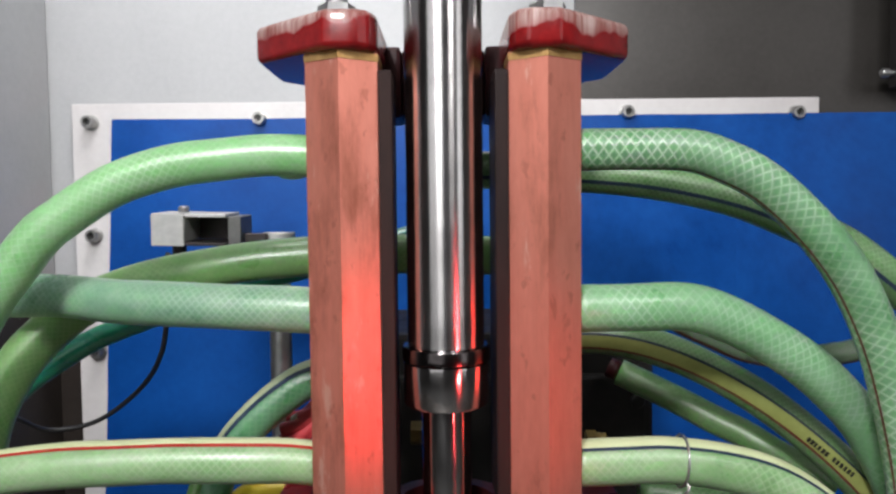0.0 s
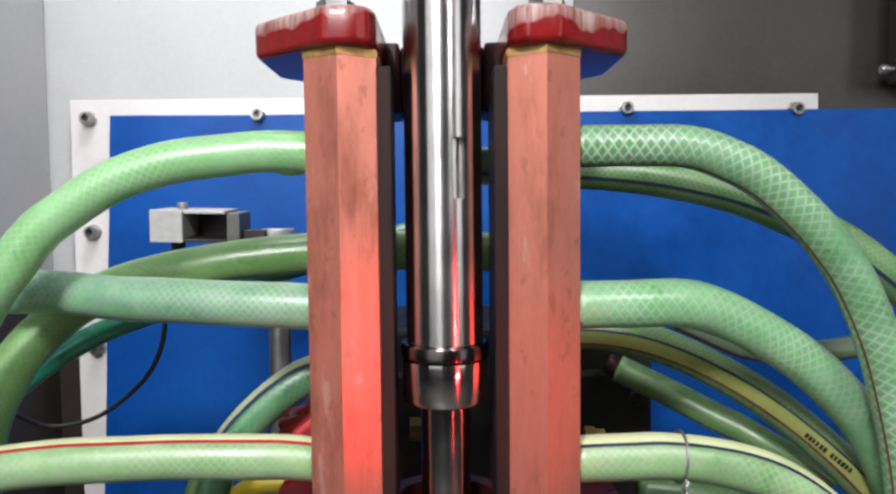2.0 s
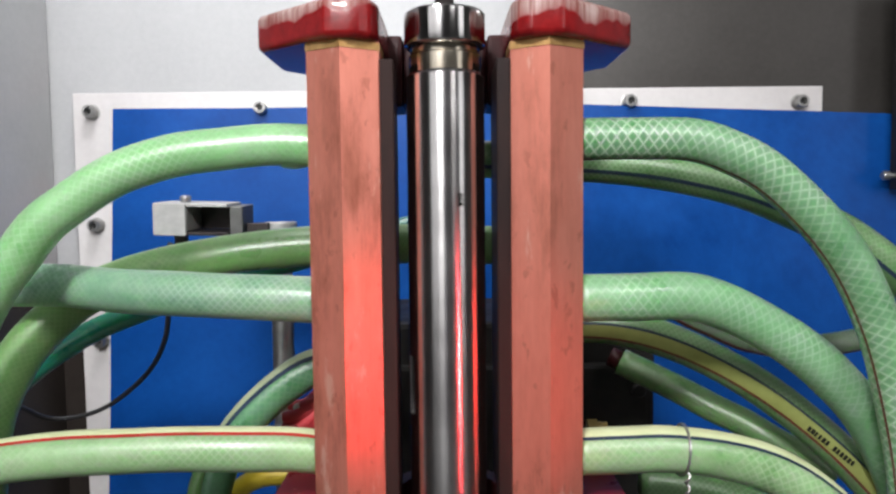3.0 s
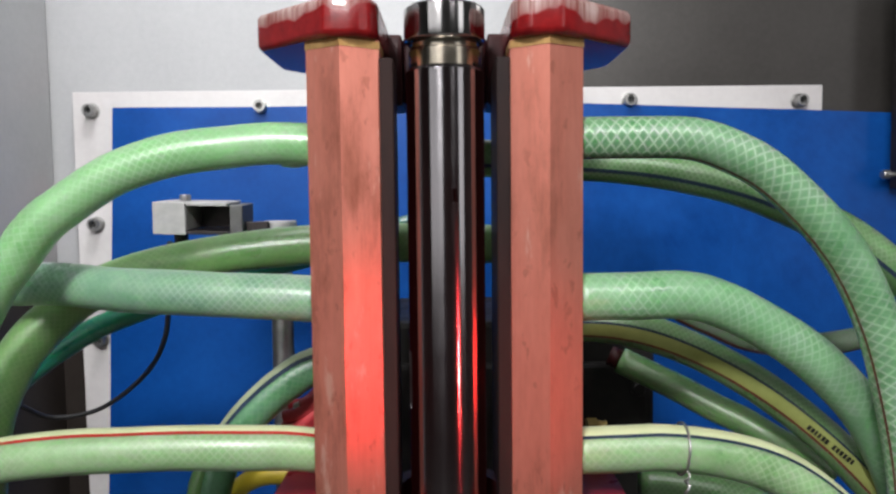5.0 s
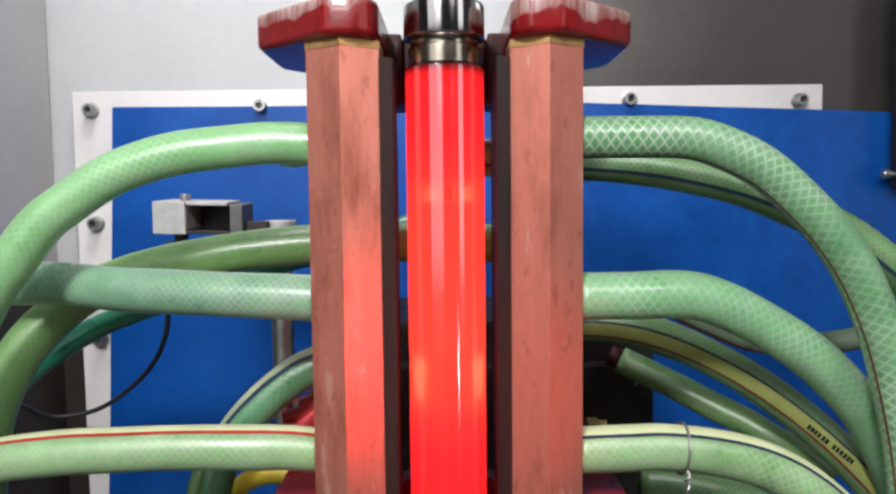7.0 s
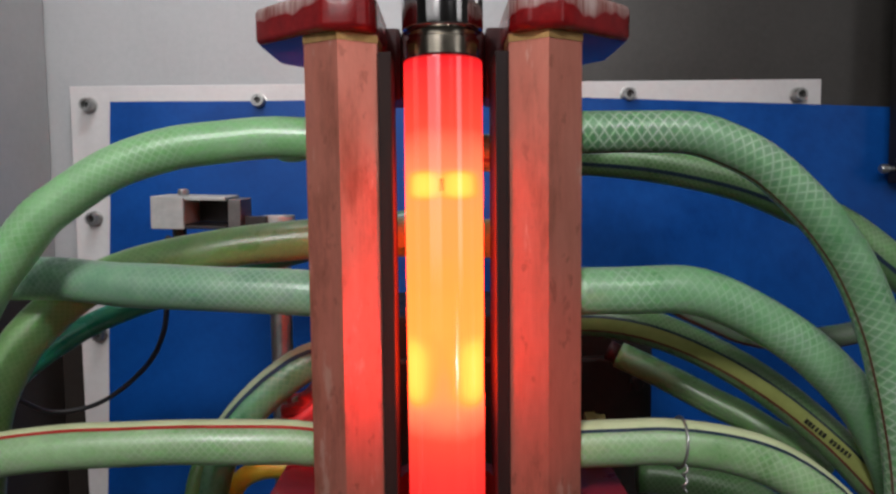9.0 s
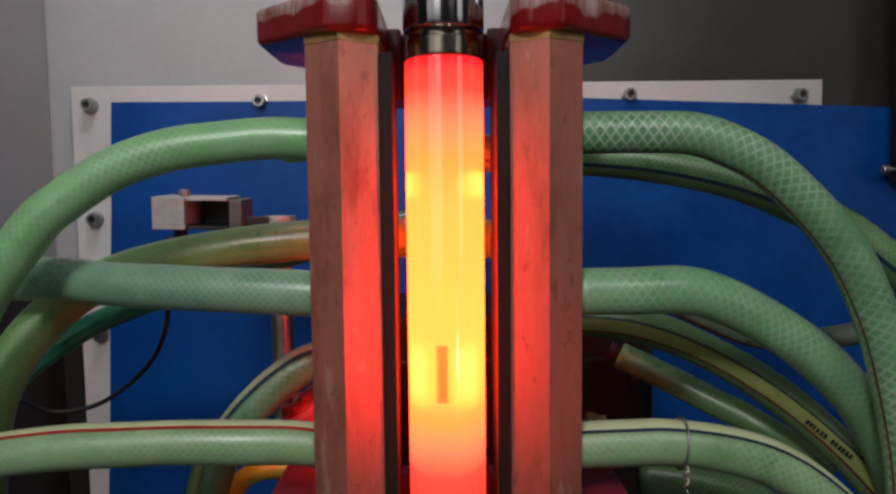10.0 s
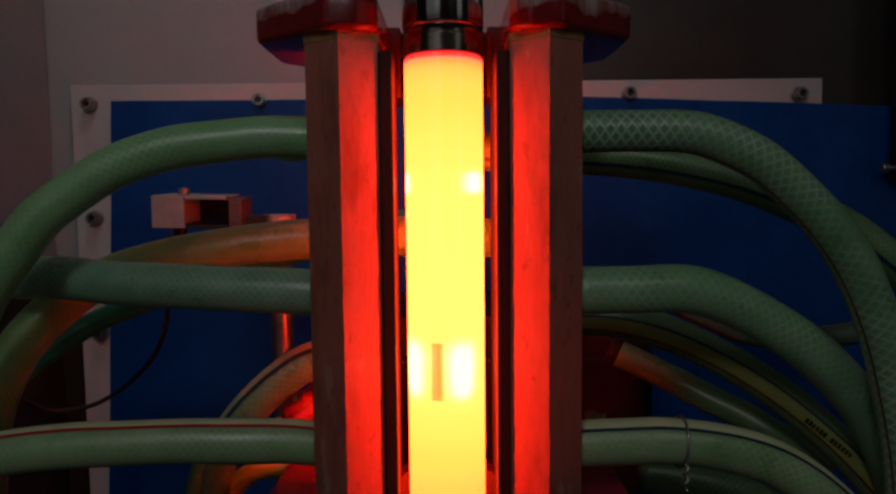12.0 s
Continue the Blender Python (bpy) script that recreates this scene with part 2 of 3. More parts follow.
M = {
    "wall": painted("grey_machine_paint", (0.36, 0.365, 0.37), (0.45, 0.455, 0.46), scale=5, bump=0.1),
    "dark_panel": painted("dark_bare_steel", (0.036, 0.033, 0.030), (0.066, 0.061, 0.056), rough=(0.3, 0.45), metal=0.25, scale=6, bump=0.08),
    "dark_brown": painted("plain_dark_brown", (0.018, 0.014, 0.012), (0.036, 0.029, 0.025), rough=(0.4, 0.6), scale=8, bump=0.08, shine=0.25),
    "room": painted("workshop_paint", (0.30, 0.30, 0.30), (0.40, 0.40, 0.39), scale=2),
    "bed": painted("oily_dark_steel", (0.05, 0.048, 0.045), (0.12, 0.11, 0.10), metal=0.5, scale=9),
    "plate": painted("white_plastic", (0.56, 0.535, 0.53), (0.68, 0.66, 0.65), rough=(0.35, 0.5), scale=9, bump=0.06),
    "blue": painted("blue_plastic_film", (0.002, 0.042, 0.215), (0.005, 0.086, 0.37), rough=(0.28, 0.45), scale=11, fine=90, bump=0.12, distance=0.0015, shine=0.2),
    "red": red_lacquer_material(),
    "foot_red": painted("shaded_red_lacquer", (0.15, 0.006, 0.008), (0.28, 0.014, 0.016), rough=(0.25, 0.4), scale=60),
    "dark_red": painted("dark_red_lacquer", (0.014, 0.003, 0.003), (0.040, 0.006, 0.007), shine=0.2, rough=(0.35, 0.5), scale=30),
    "copper": copper_material(),
    # rubbed bevels, made paler to paint the bright highlight line on the ridges
    "edge_copper": painted("rubbed_highlight_edge", (0.66, 0.32, 0.22), (0.88, 0.56, 0.42), rough=(0.14, 0.22), metal=0.8, scale=60, stretch=(1, 1, 0.3)),
    "lamination": painted("dark_lamination", (0.010, 0.006, 0.006), (0.028, 0.014, 0.012), rough=(0.5, 0.7), metal=0.0, shine=0.15, scale=60, stretch=(1, 1, 0.2)),
    "braze": painted("brass_braze", (0.45, 0.24, 0.08), (0.75, 0.48, 0.20), rough=(0.3, 0.45), metal=0.8, scale=90),
    # brass darkened so that the fittings' shade is in the colour
    "shaded_brass": painted("shaded_brass", (0.12, 0.085, 0.02), (0.22, 0.16, 0.05), rough=(0.5, 0.7), metal=0.4, scale=90),
    "steel": painted("zinc_steel", (0.30, 0.30, 0.30), (0.52, 0.52, 0.51), rough=(0.28, 0.45), metal=0.9, scale=60),
    "bolt": painted("dull_bolt_steel", (0.26, 0.26, 0.25), (0.46, 0.455, 0.44), rough=(0.25, 0.4), metal=0.9, scale=160),
    "grey_steel": painted("cast_grey_aluminium", (0.33, 0.33, 0.32), (0.50, 0.50, 0.49), rough=(0.4, 0.6), metal=0.3, scale=50),
    "dull_grey": painted("dull_dark_aluminium", (0.10, 0.10, 0.10), (0.17, 0.17, 0.165), rough=(0.45, 0.6), metal=0.3, scale=50),
    "black": painted("black_rubber", (0.012, 0.012, 0.013), (0.03, 0.03, 0.03), scale=40),
    "dark_and_shade": painted("dark_steel_and_shade", (0.02, 0.018, 0.018), (0.06, 0.05, 0.05), metal=0.7, scale=50),
    "black_steel": painted("polished_black_steel", (0.05, 0.045, 0.045), (0.11, 0.10, 0.10), rough=(0.15, 0.28), metal=1.0, scale=60),
    "shade_black": painted("near_black_shade", (0.006, 0.006, 0.006), (0.020, 0.018, 0.016), rough=(0.4, 0.7), shine=0.2, scale=40),
    "shaft": shaft_material(False),
    "hot": shaft_material(True),
    "straw": painted("straw_tinted_steel", (0.27, 0.235, 0.18), (0.46, 0.42, 0.35), rough=(0.15, 0.25), metal=1.0, scale=50),
    "light_hose": hose_material("pale_green_hose", (0.27, 0.49, 0.25), (0.15, 0.36, 0.13), (0.52, 0.72, 0.50), threads=14, strength=0.40, pitch=1.1),
    "low_hose": hose_material("mottled_green_hose", (0.31, 0.46, 0.25), (0.16, 0.31, 0.125), (0.54, 0.65, 0.47), threads=15, strength=0.34, pitch=1.1),
    "mid_hose": hose_material("sea_green_hose", (0.23, 0.38, 0.25), (0.11, 0.25, 0.155), (0.50, 0.63, 0.53), threads=16, strength=0.34, pitch=1.1),
    "net_hose": hose_material("netted_green_hose", (0.18, 0.345, 0.19), (0.075, 0.215, 0.09), (0.60, 0.70, 0.58), threads=9, strength=0.66, pitch=1.4),
    "soft_net_hose": hose_material("faded_netted_hose", (0.25, 0.45, 0.26), (0.13, 0.32, 0.14), (0.56, 0.72, 0.56), threads=11, strength=0.52, pitch=1.35),
    "olive_hose": hose_material("olive_hose", (0.20, 0.36, 0.13), (0.11, 0.25, 0.075), (0.42, 0.56, 0.32), threads=18, strength=0.22),
    "band_hose": hose_material("banded_green_hose", (0.16, 0.28, 0.12), (0.08, 0.18, 0.06), (0.38, 0.50, 0.34), threads=16, strength=0.35, pitch=1.2),
    # two greens darkened for hoses behind; the shade is put into the colour
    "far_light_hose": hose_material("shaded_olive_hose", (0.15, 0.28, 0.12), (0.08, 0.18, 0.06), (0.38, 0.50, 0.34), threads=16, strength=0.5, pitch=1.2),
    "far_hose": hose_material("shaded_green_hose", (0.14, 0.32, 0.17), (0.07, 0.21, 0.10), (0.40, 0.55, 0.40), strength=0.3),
    "loose_hose": hose_material("yellowish_green_hose", (0.20, 0.32, 0.14), (0.11, 0.22, 0.085), (0.38, 0.48, 0.32), strength=0.25),
    "dull_hose": hose_material("dull_green_hose", (0.13, 0.18, 0.12), (0.065, 0.10, 0.06), (0.22, 0.27, 0.20), strength=0.25),
    "teal_hose": hose_material("teal_hose", (0.01, 0.24, 0.14), (0.006, 0.15, 0.09), (0.03, 0.3, 0.2), strength=0.1),
    "stripe_red": painted("red_stripe", (0.30, 0.012, 0.012), (0.46, 0.025, 0.022), scale=60),
    "stripe_brown": painted("brown_stripe", (0.06, 0.018, 0.010), (0.14, 0.04, 0.025), scale=60),
    "stripe_navy": painted("navy_stripe", (0.008, 0.018, 0.04), (0.016, 0.034, 0.07), scale=60),
    "stripe_yellow": painted("yellow_band", (0.25, 0.28, 0.075), (0.36, 0.39, 0.12), scale=40),
    "stripe_maroon": painted("maroon_stripe", (0.09, 0.014, 0.010), (0.17, 0.026, 0.018), scale=60),
    "stripe_sage": painted("sage_band", (0.26, 0.32, 0.19), (0.38, 0.43, 0.28), scale=40),
    "stripe_cream": painted("cream_stripe", (0.52, 0.58, 0.32), (0.64, 0.68, 0.42), scale=60),
    "wire_red": painted("red_insulation", (0.48, 0.034, 0.045), (0.70, 0.07, 0.08), scale=60),
    "cream": painted("cream_plastic", (0.55, 0.50, 0.42), (0.72, 0.68, 0.60), scale=40),
    "yellow": painted("yellow_plastic", (0.55, 0.42, 0.02), (0.72, 0.58, 0.05), scale=40),
    "print": painted("black_print", (0.01, 0.01, 0.008), (0.03, 0.03, 0.02), scale=90),
}


# ---- building helpers ----
def part(name, bm, mat, parent=None, label="", smooth=False, at=None):
    mesh = bpy.data.meshes.new(name)
    bmesh.ops.recalc_face_normals(bm, faces=bm.faces)
    bm.to_mesh(mesh)
    bm.free()
    mesh.materials.append(M[mat])
    if smooth:
        mesh.shade_smooth()
    ob = new(name, mesh)
    ob.parent = parent
    if at:
        ob.matrix_basis = at
    return tagged(ob, label)


def thing(name, label, category, at=None, group="", kind=""):
    ob = new(name)
    ob.empty_display_size = 0.02
    if at:
        ob.matrix_basis = at
    return tagged(ob, label, category, group, kind)


def bevelled(bm, width, segments=2, angle=30):
    edges = [e for e in bm.edges if len(e.link_faces) == 2 and e.calc_face_angle(0) > radians(angle)]
    bmesh.ops.bevel(bm, geom=edges, offset=width, segments=segments, affect="EDGES", profile=0.6)
    return bm


def box(x0, x1, y0, y1, z0, z1, bevel=0.0):
    bm = bmesh.new()
    bmesh.ops.create_cube(bm, size=1)
    for v in bm.verts:
        v.co = Vector((x0 if v.co.x < 0 else x1, y0 if v.co.y < 0 else y1, z0 if v.co.z < 0 else z1))
    return bevelled(bm, bevel) if bevel else bm


def prism(outline, z0, z1, bevel=0.0):
    bm = bmesh.new()
    low = [bm.verts.new((x, y, z0)) for x, y in outline]
    high = [bm.verts.new((x, y, z1)) for x, y in outline]
    bm.faces.new(low[::-1])
    bm.faces.new(high)
    for i in range(len(outline)):
        j = (i + 1) % len(outline)
        bm.faces.new((low[i], low[j], high[j], high[i]))
    return bevelled(bm, bevel) if bevel else bm


def rounded_block(outline, height, edge, steps=6):
    """A convex block whose corners and upper and lower rims are rounded like thick lacquer."""
    for cut in (0.05, 0.25):
        outline = [(a[0] + (b[0] - a[0]) * f, a[1] + (b[1] - a[1]) * f) for a, b in zip(outline, outline[1:] + outline[:1]) for f in (cut, 1 - cut)]
    area = sum(a[0] * b[1] - b[0] * a[1] for a, b in zip(outline, outline[1:] + outline[:1]))
    if area < 0:
        outline = outline[::-1]
    n = len(outline)
    inward = []
    for i in range(n):
        before, after = Vector(outline[i]) - Vector(outline[i - 1]), Vector(outline[(i + 1) % n]) - Vector(outline[i])
        mid = (before.normalized() + after.normalized()).normalized()
        inward.append(Vector((-mid.y, mid.x)))
    levels = [(edge * (1 - math.sin(a)), edge * (1 - math.cos(a))) for a in (math.pi / 2 * k / steps for k in range(steps + 1))]
    levels = levels + [(inset, height - z) for inset, z in reversed(levels)]
    bm = bmesh.new()
    rings = [[bm.verts.new((*(Vector(p) + d * inset), z)) for p, d in zip(outline, inward)] for inset, z in levels]
    for low, high in zip(rings, rings[1:]):
        for i in range(n):
            bm.faces.new((low[i], low[(i + 1) % n], high[(i + 1) % n], high[i]))
    bm.faces.new(rings[0][::-1])
    bm.faces.new(rings[-1])
    return bm


def ring_points(radius, n, start=0.0):
    return [(radius * math.cos(start + 2 * math.pi * i / n), radius * math.sin(start + 2 * math.pi * i / n)) for i in range(n)]


def turned(profile, n=64):
    """A body of revolution about z from (radius, z) pairs, closed at both ends."""
    bm = bmesh.new()
    rings = [[bm.verts.new((x, y, z)) for x, y in ring_points(r, n)] for r, z in profile]
    for a, b in zip(rings, rings[1:]):
        for i in range(n):
            j = (i + 1) % n
            bm.faces.new((a[i], a[j], b[j], b[i]))
    bm.faces.new(rings[0][::-1])
    bm.faces.new(rings[-1])
    return bm


def smooth_by_angle(ob, degrees=35):
    ob.data.shade_smooth()
    bm = bmesh.new()
    bm.from_mesh(ob.data)
    for e in bm.edges:
        e.smooth = len(e.link_faces) == 2 and e.calc_face_angle(0) < radians(degrees)
    bm.to_mesh(ob.data)
    bm.free()
    return ob


def rounded_edges(ob, large=0.0001):
    """Shades the bevels round and leaves the large faces flat."""
    ob.data.shade_smooth()
    bm = bmesh.new()
    bm.from_mesh(ob.data)
    for e in bm.edges:
        e.smooth = all(f.calc_area() < large for f in e.link_faces)
    bm.to_mesh(ob.data)
    bm.free()
    return ob


def spline(points, step=0.004):
    """Catmull-Rom through the points, evenly fine."""
    pts = [Vector(p) for p in points]
    pts = [pts[0] * 2 - pts[1], *pts, pts[-1] * 2 - pts[-2]]
    out = []
    for a, b, c, d in zip(pts, pts[1:], pts[2:], pts[3:]):
        n = max(2, int((c - b).length / step))
        for i in range(n):
            t = i / n
            out.append(0.5 * (2 * b + (c - a) * t + (2 * a - 5 * b + 4 * c - d) * t * t + (3 * b - a - 3 * c + d) * t ** 3))
    out.append(pts[-2])
    return out


FRONT = Vector((0, -1, 0))


def frames_along(path):
    out = []
    for i, p in enumerate(path):
        t = (path[min(i + 1, len(path) - 1)] - path[max(i - 1, 0)]).normalized()
        a = (FRONT - t * FRONT.dot(t)).normalized()
        out.append((p, a, a.cross(t)))
    return out


def tube(path, radius, n=28, start=0.0, end=360.0, lift=0.0, wobble=0.012):
    """A hose, or a strip of its skin between two angles (0 faces the front, 90 the upper side of a hose that runs to +x)."""
    bm = bmesh.new()
    uv = bm.loops.layers.uv.new("UVMap")
    whole = end - start >= 359
    m = n if whole else max(2, int(n * (end - start) / 360) + 1)
    rings, run = [], [0.0]
    for p, q in zip(path, path[1:]):
        run.append(run[-1] + (q - p).length)
    for k, (p, a, b) in enumerate(frames_along(path)):
        r = radius * (1 + wobble * math.sin(run[k] * 90 + radius * 5000) + wobble * 0.6 * math.sin(run[k] * 37)) + lift
        angles = [radians(start + (end - start) * i / (m if whole else m - 1)) for i in range(m)]
        rings.append([bm.verts.new(p + (a * math.cos(f) + b * math.sin(f)) * r) for f in angles])
    around = 2 * math.pi * radius
    for k in range(len(rings) - 1):
        for i in range(m if whole else m - 1):
            j = (i + 1) % m
            face = bm.faces.new((rings[k][i], rings[k][j], rings[k + 1][j], rings[k + 1][i]))
            for loop, (u, v) in zip(face.loops, ((i, k), (i + 1, k), (i + 1, k + 1), (i, k + 1))):
                loop[uv].uv = (u / n, run[v] / around)
    if whole:
        bm.faces.new(rings[0][::-1])
        bm.faces.new(rings[-1])
    return bm


def hose(points, radius, mat, label, stripes=(), name="braided_hose"):
    root = thing(name, label, "hose", group="cooling hoses")
    path = spline([Vector(p) / 1000 for p in points])
    part("tube", tube(path, radius / 1000), mat, root, smooth=True)
    for a, b, colour in stripes:
        part("stripe", tube(path, radius / 1000, start=a, end=b, lift=0.00022, n=72), colour, root, colour.split("_")[1] + " printed stripe", smooth=True)
    return root


# ---- the machine's cabin and the workshop behind the camera ----
def slab(name, *extent, mat="wall", label, category="wall"):
    ob = part(name, box(*extent), mat, None)
    return tagged(ob, label, category, kind="structure")


slab("wall_back", -0.40, 0.75, 0.322, 0.352, 0.0, 1.05, label="light grey painted steel back wall of the cabin")
slab("wall_left", -0.385, -0.353, -0.10, 0.320, 0.0, 1.05, label="light grey painted steel side wall of the cabin")
slab("wall_right", 0.70, 0.73, -0.10, 0.320, 0.0, 1.05, label="grey painted steel side wall of the cabin")
tagged(part("ceiling", box(-0.40, 0.75, -0.02, 0.352, 1.052, 1.08), "wall"), "grey painted cabin ceiling", "ceiling", kind="structure")
slab("wall_panel", 0.118, 0.698, 0.316, 0.3218, 0.30, 1.04, mat="dark_panel", label="dark brownish steel panel on the back wall", category="wall panel")
# two added thin slabs make the lower left corner darker
slab("wall_low_slab", -0.3528, -0.349, 0.0, 0.3195, 0.0, 0.238, mat="dark_brown", label="thin dark brownish slab low on the side wall", category="wall panel")
slab("wall_corner_slab", -0.3488, (-0.3276) - 0.0008, 0.3165, 0.3218, 0.0, 0.238, mat="dark_brown", label="thin dark brownish slab low in the corner", category="wall panel")
slab("machine_bed", -0.40, 0.75, -0.25, 0.352, -0.06, -0.002, mat="bed", label="dark oily steel machine bed", category="machine bed")
slab("floor", -3.0, 3.0, -3.2, 2.0, -0.96, -0.90, mat="room", label="grey concrete workshop floor", category="floor")
slab("wall_front", -3.0, 3.0, -3.3, -3.2, -0.90, 2.4, mat="room", label="grey workshop wall")
slab("wall_west", -3.1, -3.0, -3.2, 2.0, -0.90, 2.4, mat="room", label="grey workshop wall")
slab("wall_east", 3.0, 3.1, -3.2, 2.0, -0.90, 2.4, mat="room", label="grey workshop wall")
slab("wall_north", -3.0, 3.0, 2.0, 2.1, -0.90, 2.4, mat="room", label="grey workshop wall")
slab("workshop_ceiling", -3.1, 3.1, -3.3, 2.1, 2.402, 2.5, mat="room", label="grey workshop ceiling", category="ceiling")
slab("machine_base", -0.38, 0.73, -0.20, 0.34, -0.90, -0.062, mat="bed", label="dark steel machine base", category="machine base")


# ---- mounting plate with bolts, blue film ----
def socket_bolt(parent, x, y, z, r=0.0056):
    shape = turned([(r * 1.2, 0.0), (r * 1.2, 0.0008), (r, 0.0010), (r, 0.0085), (r * 0.9, 0.0095), (r * 0.55, 0.0095), (r * 0.5, 0.005)], 24)
    bolt = part("bolt", shape, "bolt", parent, "zinc-plated socket head bolt", at=Matrix.Translation((x, y, z)) @ pose(0, 0, 0, 90))
    smooth_by_angle(bolt)
    part("socket", prism(ring_points(r * 0.5, 6), 0.0052, 0.0056), "black", bolt, "dark hex socket")
    return bolt


def mounting_plate():
    root = thing("mounting_plate", "white plastic mounting plate bolted on the back wall", "panel")
    x0, x1, z1 = -0.3276, 0.3325, 0.4010
    part("panel", box(x0, x1, 0.310, 0.3155, 0.02, z1, 0.001), "plate", root)
    for x, z in ((-0.3100, 0.3842), (-0.1613, 0.3863), (0.1615, 0.3887), (0.3109, 0.3868), (-0.3097, 0.2849), (-0.3095, 0.1819)):
        socket_bolt(root, x, 0.310, z)
    return root


def blue_cover():
    root = thing("blue_cover", "blue plastic film cover hung over the white plate", "cover")
    x0, x1, xa, xb, z1, lean = -0.2896, 0.4326, 0.1185, 0.2574, 0.3864, -0.0197

    def film(name, a, b, y, parent_at, low, skew=0.0):
        bm = bmesh.new()
        n, m = 18, 18
        grid = []
        for i in range(n + 1):
            u = i / n
            column = []
            for k in range(m + 1):
                w = k / m
                x = (a + (b - a) * u) + skew * (1 - w) * (1 - u)
                z = low + (z1 - low) * w
                ripple = 0.0032 * noise.noise(Vector((x * 9, z * 8, 0.3)))
                column.append(bm.verts.new((x - parent_at[0], y + ripple - parent_at[1], z - parent_at[2])))
            grid.append(column)
        for i in range(n):
            for k in range(m):
                bm.faces.new((grid[i][k], grid[i + 1][k], grid[i + 1][k + 1], grid[i][k + 1]))
        return smooth_by_angle(part(name, bm, "blue", root, at=Matrix.Translation(parent_at)), 40)

    film("sheet", x0, xa + 0.01, 0.3060, (xa, 0.3060, z1), 0.02, lean)
    inner = film("inner_flap", xa, xb + 0.006, 0.3054, (xa, 0.3054, z1), 0.02)
    outer = film("outer_flap", xb, x1, 0.3048, (xb, 0.3048, z1), 0.02)
    return root, inner, outer, (xa, xb, z1)


mounting_plate()
cover, inner_flap, outer_flap, COVER_AT = blue_cover()


# ---- the inductor: two copper bars with red lacquered heads ----
def inductor():
    root = thing("induction_coil", "two-bar copper induction coil with worn red lacquered end blocks", "induction coil")
    top, low = 0.3680, 0.1635
    for s in (-1, 1):
        bar = part("heating_bar", bevelled(prism([(x * 1.0, y) for x, y in ring_points(0.0176, 6, math.pi / 2)], low, top), 0.0012, 4), "copper", root, "salmon brushed copper hexagonal bar", at=pose(s * 0.0428, 0.0, 0, 0, 0, 60 - 60 * s))
        bar.data.materials.append(M["edge_copper"])
        for face in bar.data.polygons:
            turn = math.degrees(math.atan2(face.normal.y, face.normal.x)) % 60
            face.material_index = int(abs(face.normal.z) < 0.5 and min(turn, 60 - turn) > 3)
        rounded_edges(bar)
        part("braze_seam", prism(ring_points(0.0180, 6, math.pi / 2), top - 0.0035, top - 0.0004), "braze", bar, "golden braze seam")
        outline = [(-0.0480, -0.0215), (-0.0350, -0.0215), (-0.0296, -0.0185), (-0.0270, -0.012), (-0.0265, 0.055), (-0.034, 0.062), (-0.072, 0.062), (-0.0825, 0.050), (-0.0825, 0.006)]
        outline = [(-s * x, y) for x, y in outline]
        head = part("end_block", rounded_block(outline, 0.0160, 0.0030), "red", root, "red lacquered end block with worn pale rim", at=Matrix.Translation((0, 0, top - 0.0004)))
        smooth_by_angle(head, 32)
        nut = part("nut", bevelled(prism([(x, y) for x, y in ring_points(0.0085, 6, 0.2)], 0.016, 0.0235), 0.0008), "steel", head, "grey steel hex nut", at=Matrix.Translation((s * 0.046, 0.004, 0)))
        part("stud", turned([(0.0048, 0.0236), (0.0048, 0.034), (0.004, 0.0348)], 20), "steel", nut, smooth=False)
        part("washer", turned([(0.0105, 0.0161), (0.0105, 0.0178)], 28), "steel", nut)
        # the foot block at the lower end
        foot = part("foot_block", bevelled(prism([(x, y) for x, y in outline], 0.0, 0.016), 0.0016, 3), "foot_red", root, "red lacquered foot block", at=Matrix.Translation((0, 0, low - 0.0156)))
        smooth_by_angle(foot, 25)
        x0, x1 = sorted((s * 0.0216, s * 0.0274))
        part("flux_plate", box(x0, x1, -0.0100, 0.0130 if s < 0 else 0.030, low, top - 0.007, 0.0008), "lamination", root, "dark laminated flux plate along the inside of the bar")
        x0, x1 = sorted((s * 0.0200, s * 0.0300))
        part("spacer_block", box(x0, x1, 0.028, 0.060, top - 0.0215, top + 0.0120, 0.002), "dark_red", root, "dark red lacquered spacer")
        x0, x1 = sorted((s * 0.020, s * 0.078))
        part("pedestal", box(x0, x1, 0.006, 0.058, -0.002, low - 0.0152, 0.002), "dark_and_shade", root, "blackened steel pedestal")
    # the lower loop that joins the two bars behind the shaft
    arc = [radians(a) for a in range(10, 171, 8)]
    loop = prism([(0.0222 * math.cos(a), 0.0222 * math.sin(a)) for a in arc] + [(0.0290 * math.cos(a), 0.0290 * math.sin(a)) for a in reversed(arc)], 0.1600, 0.1725, 0.0008)
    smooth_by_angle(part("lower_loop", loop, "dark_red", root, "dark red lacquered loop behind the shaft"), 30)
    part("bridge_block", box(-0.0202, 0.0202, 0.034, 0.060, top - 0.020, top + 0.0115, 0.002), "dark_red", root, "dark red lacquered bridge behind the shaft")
    return root


inductor()


# ---- the shaft ----
HEAD_Z = 0.3816


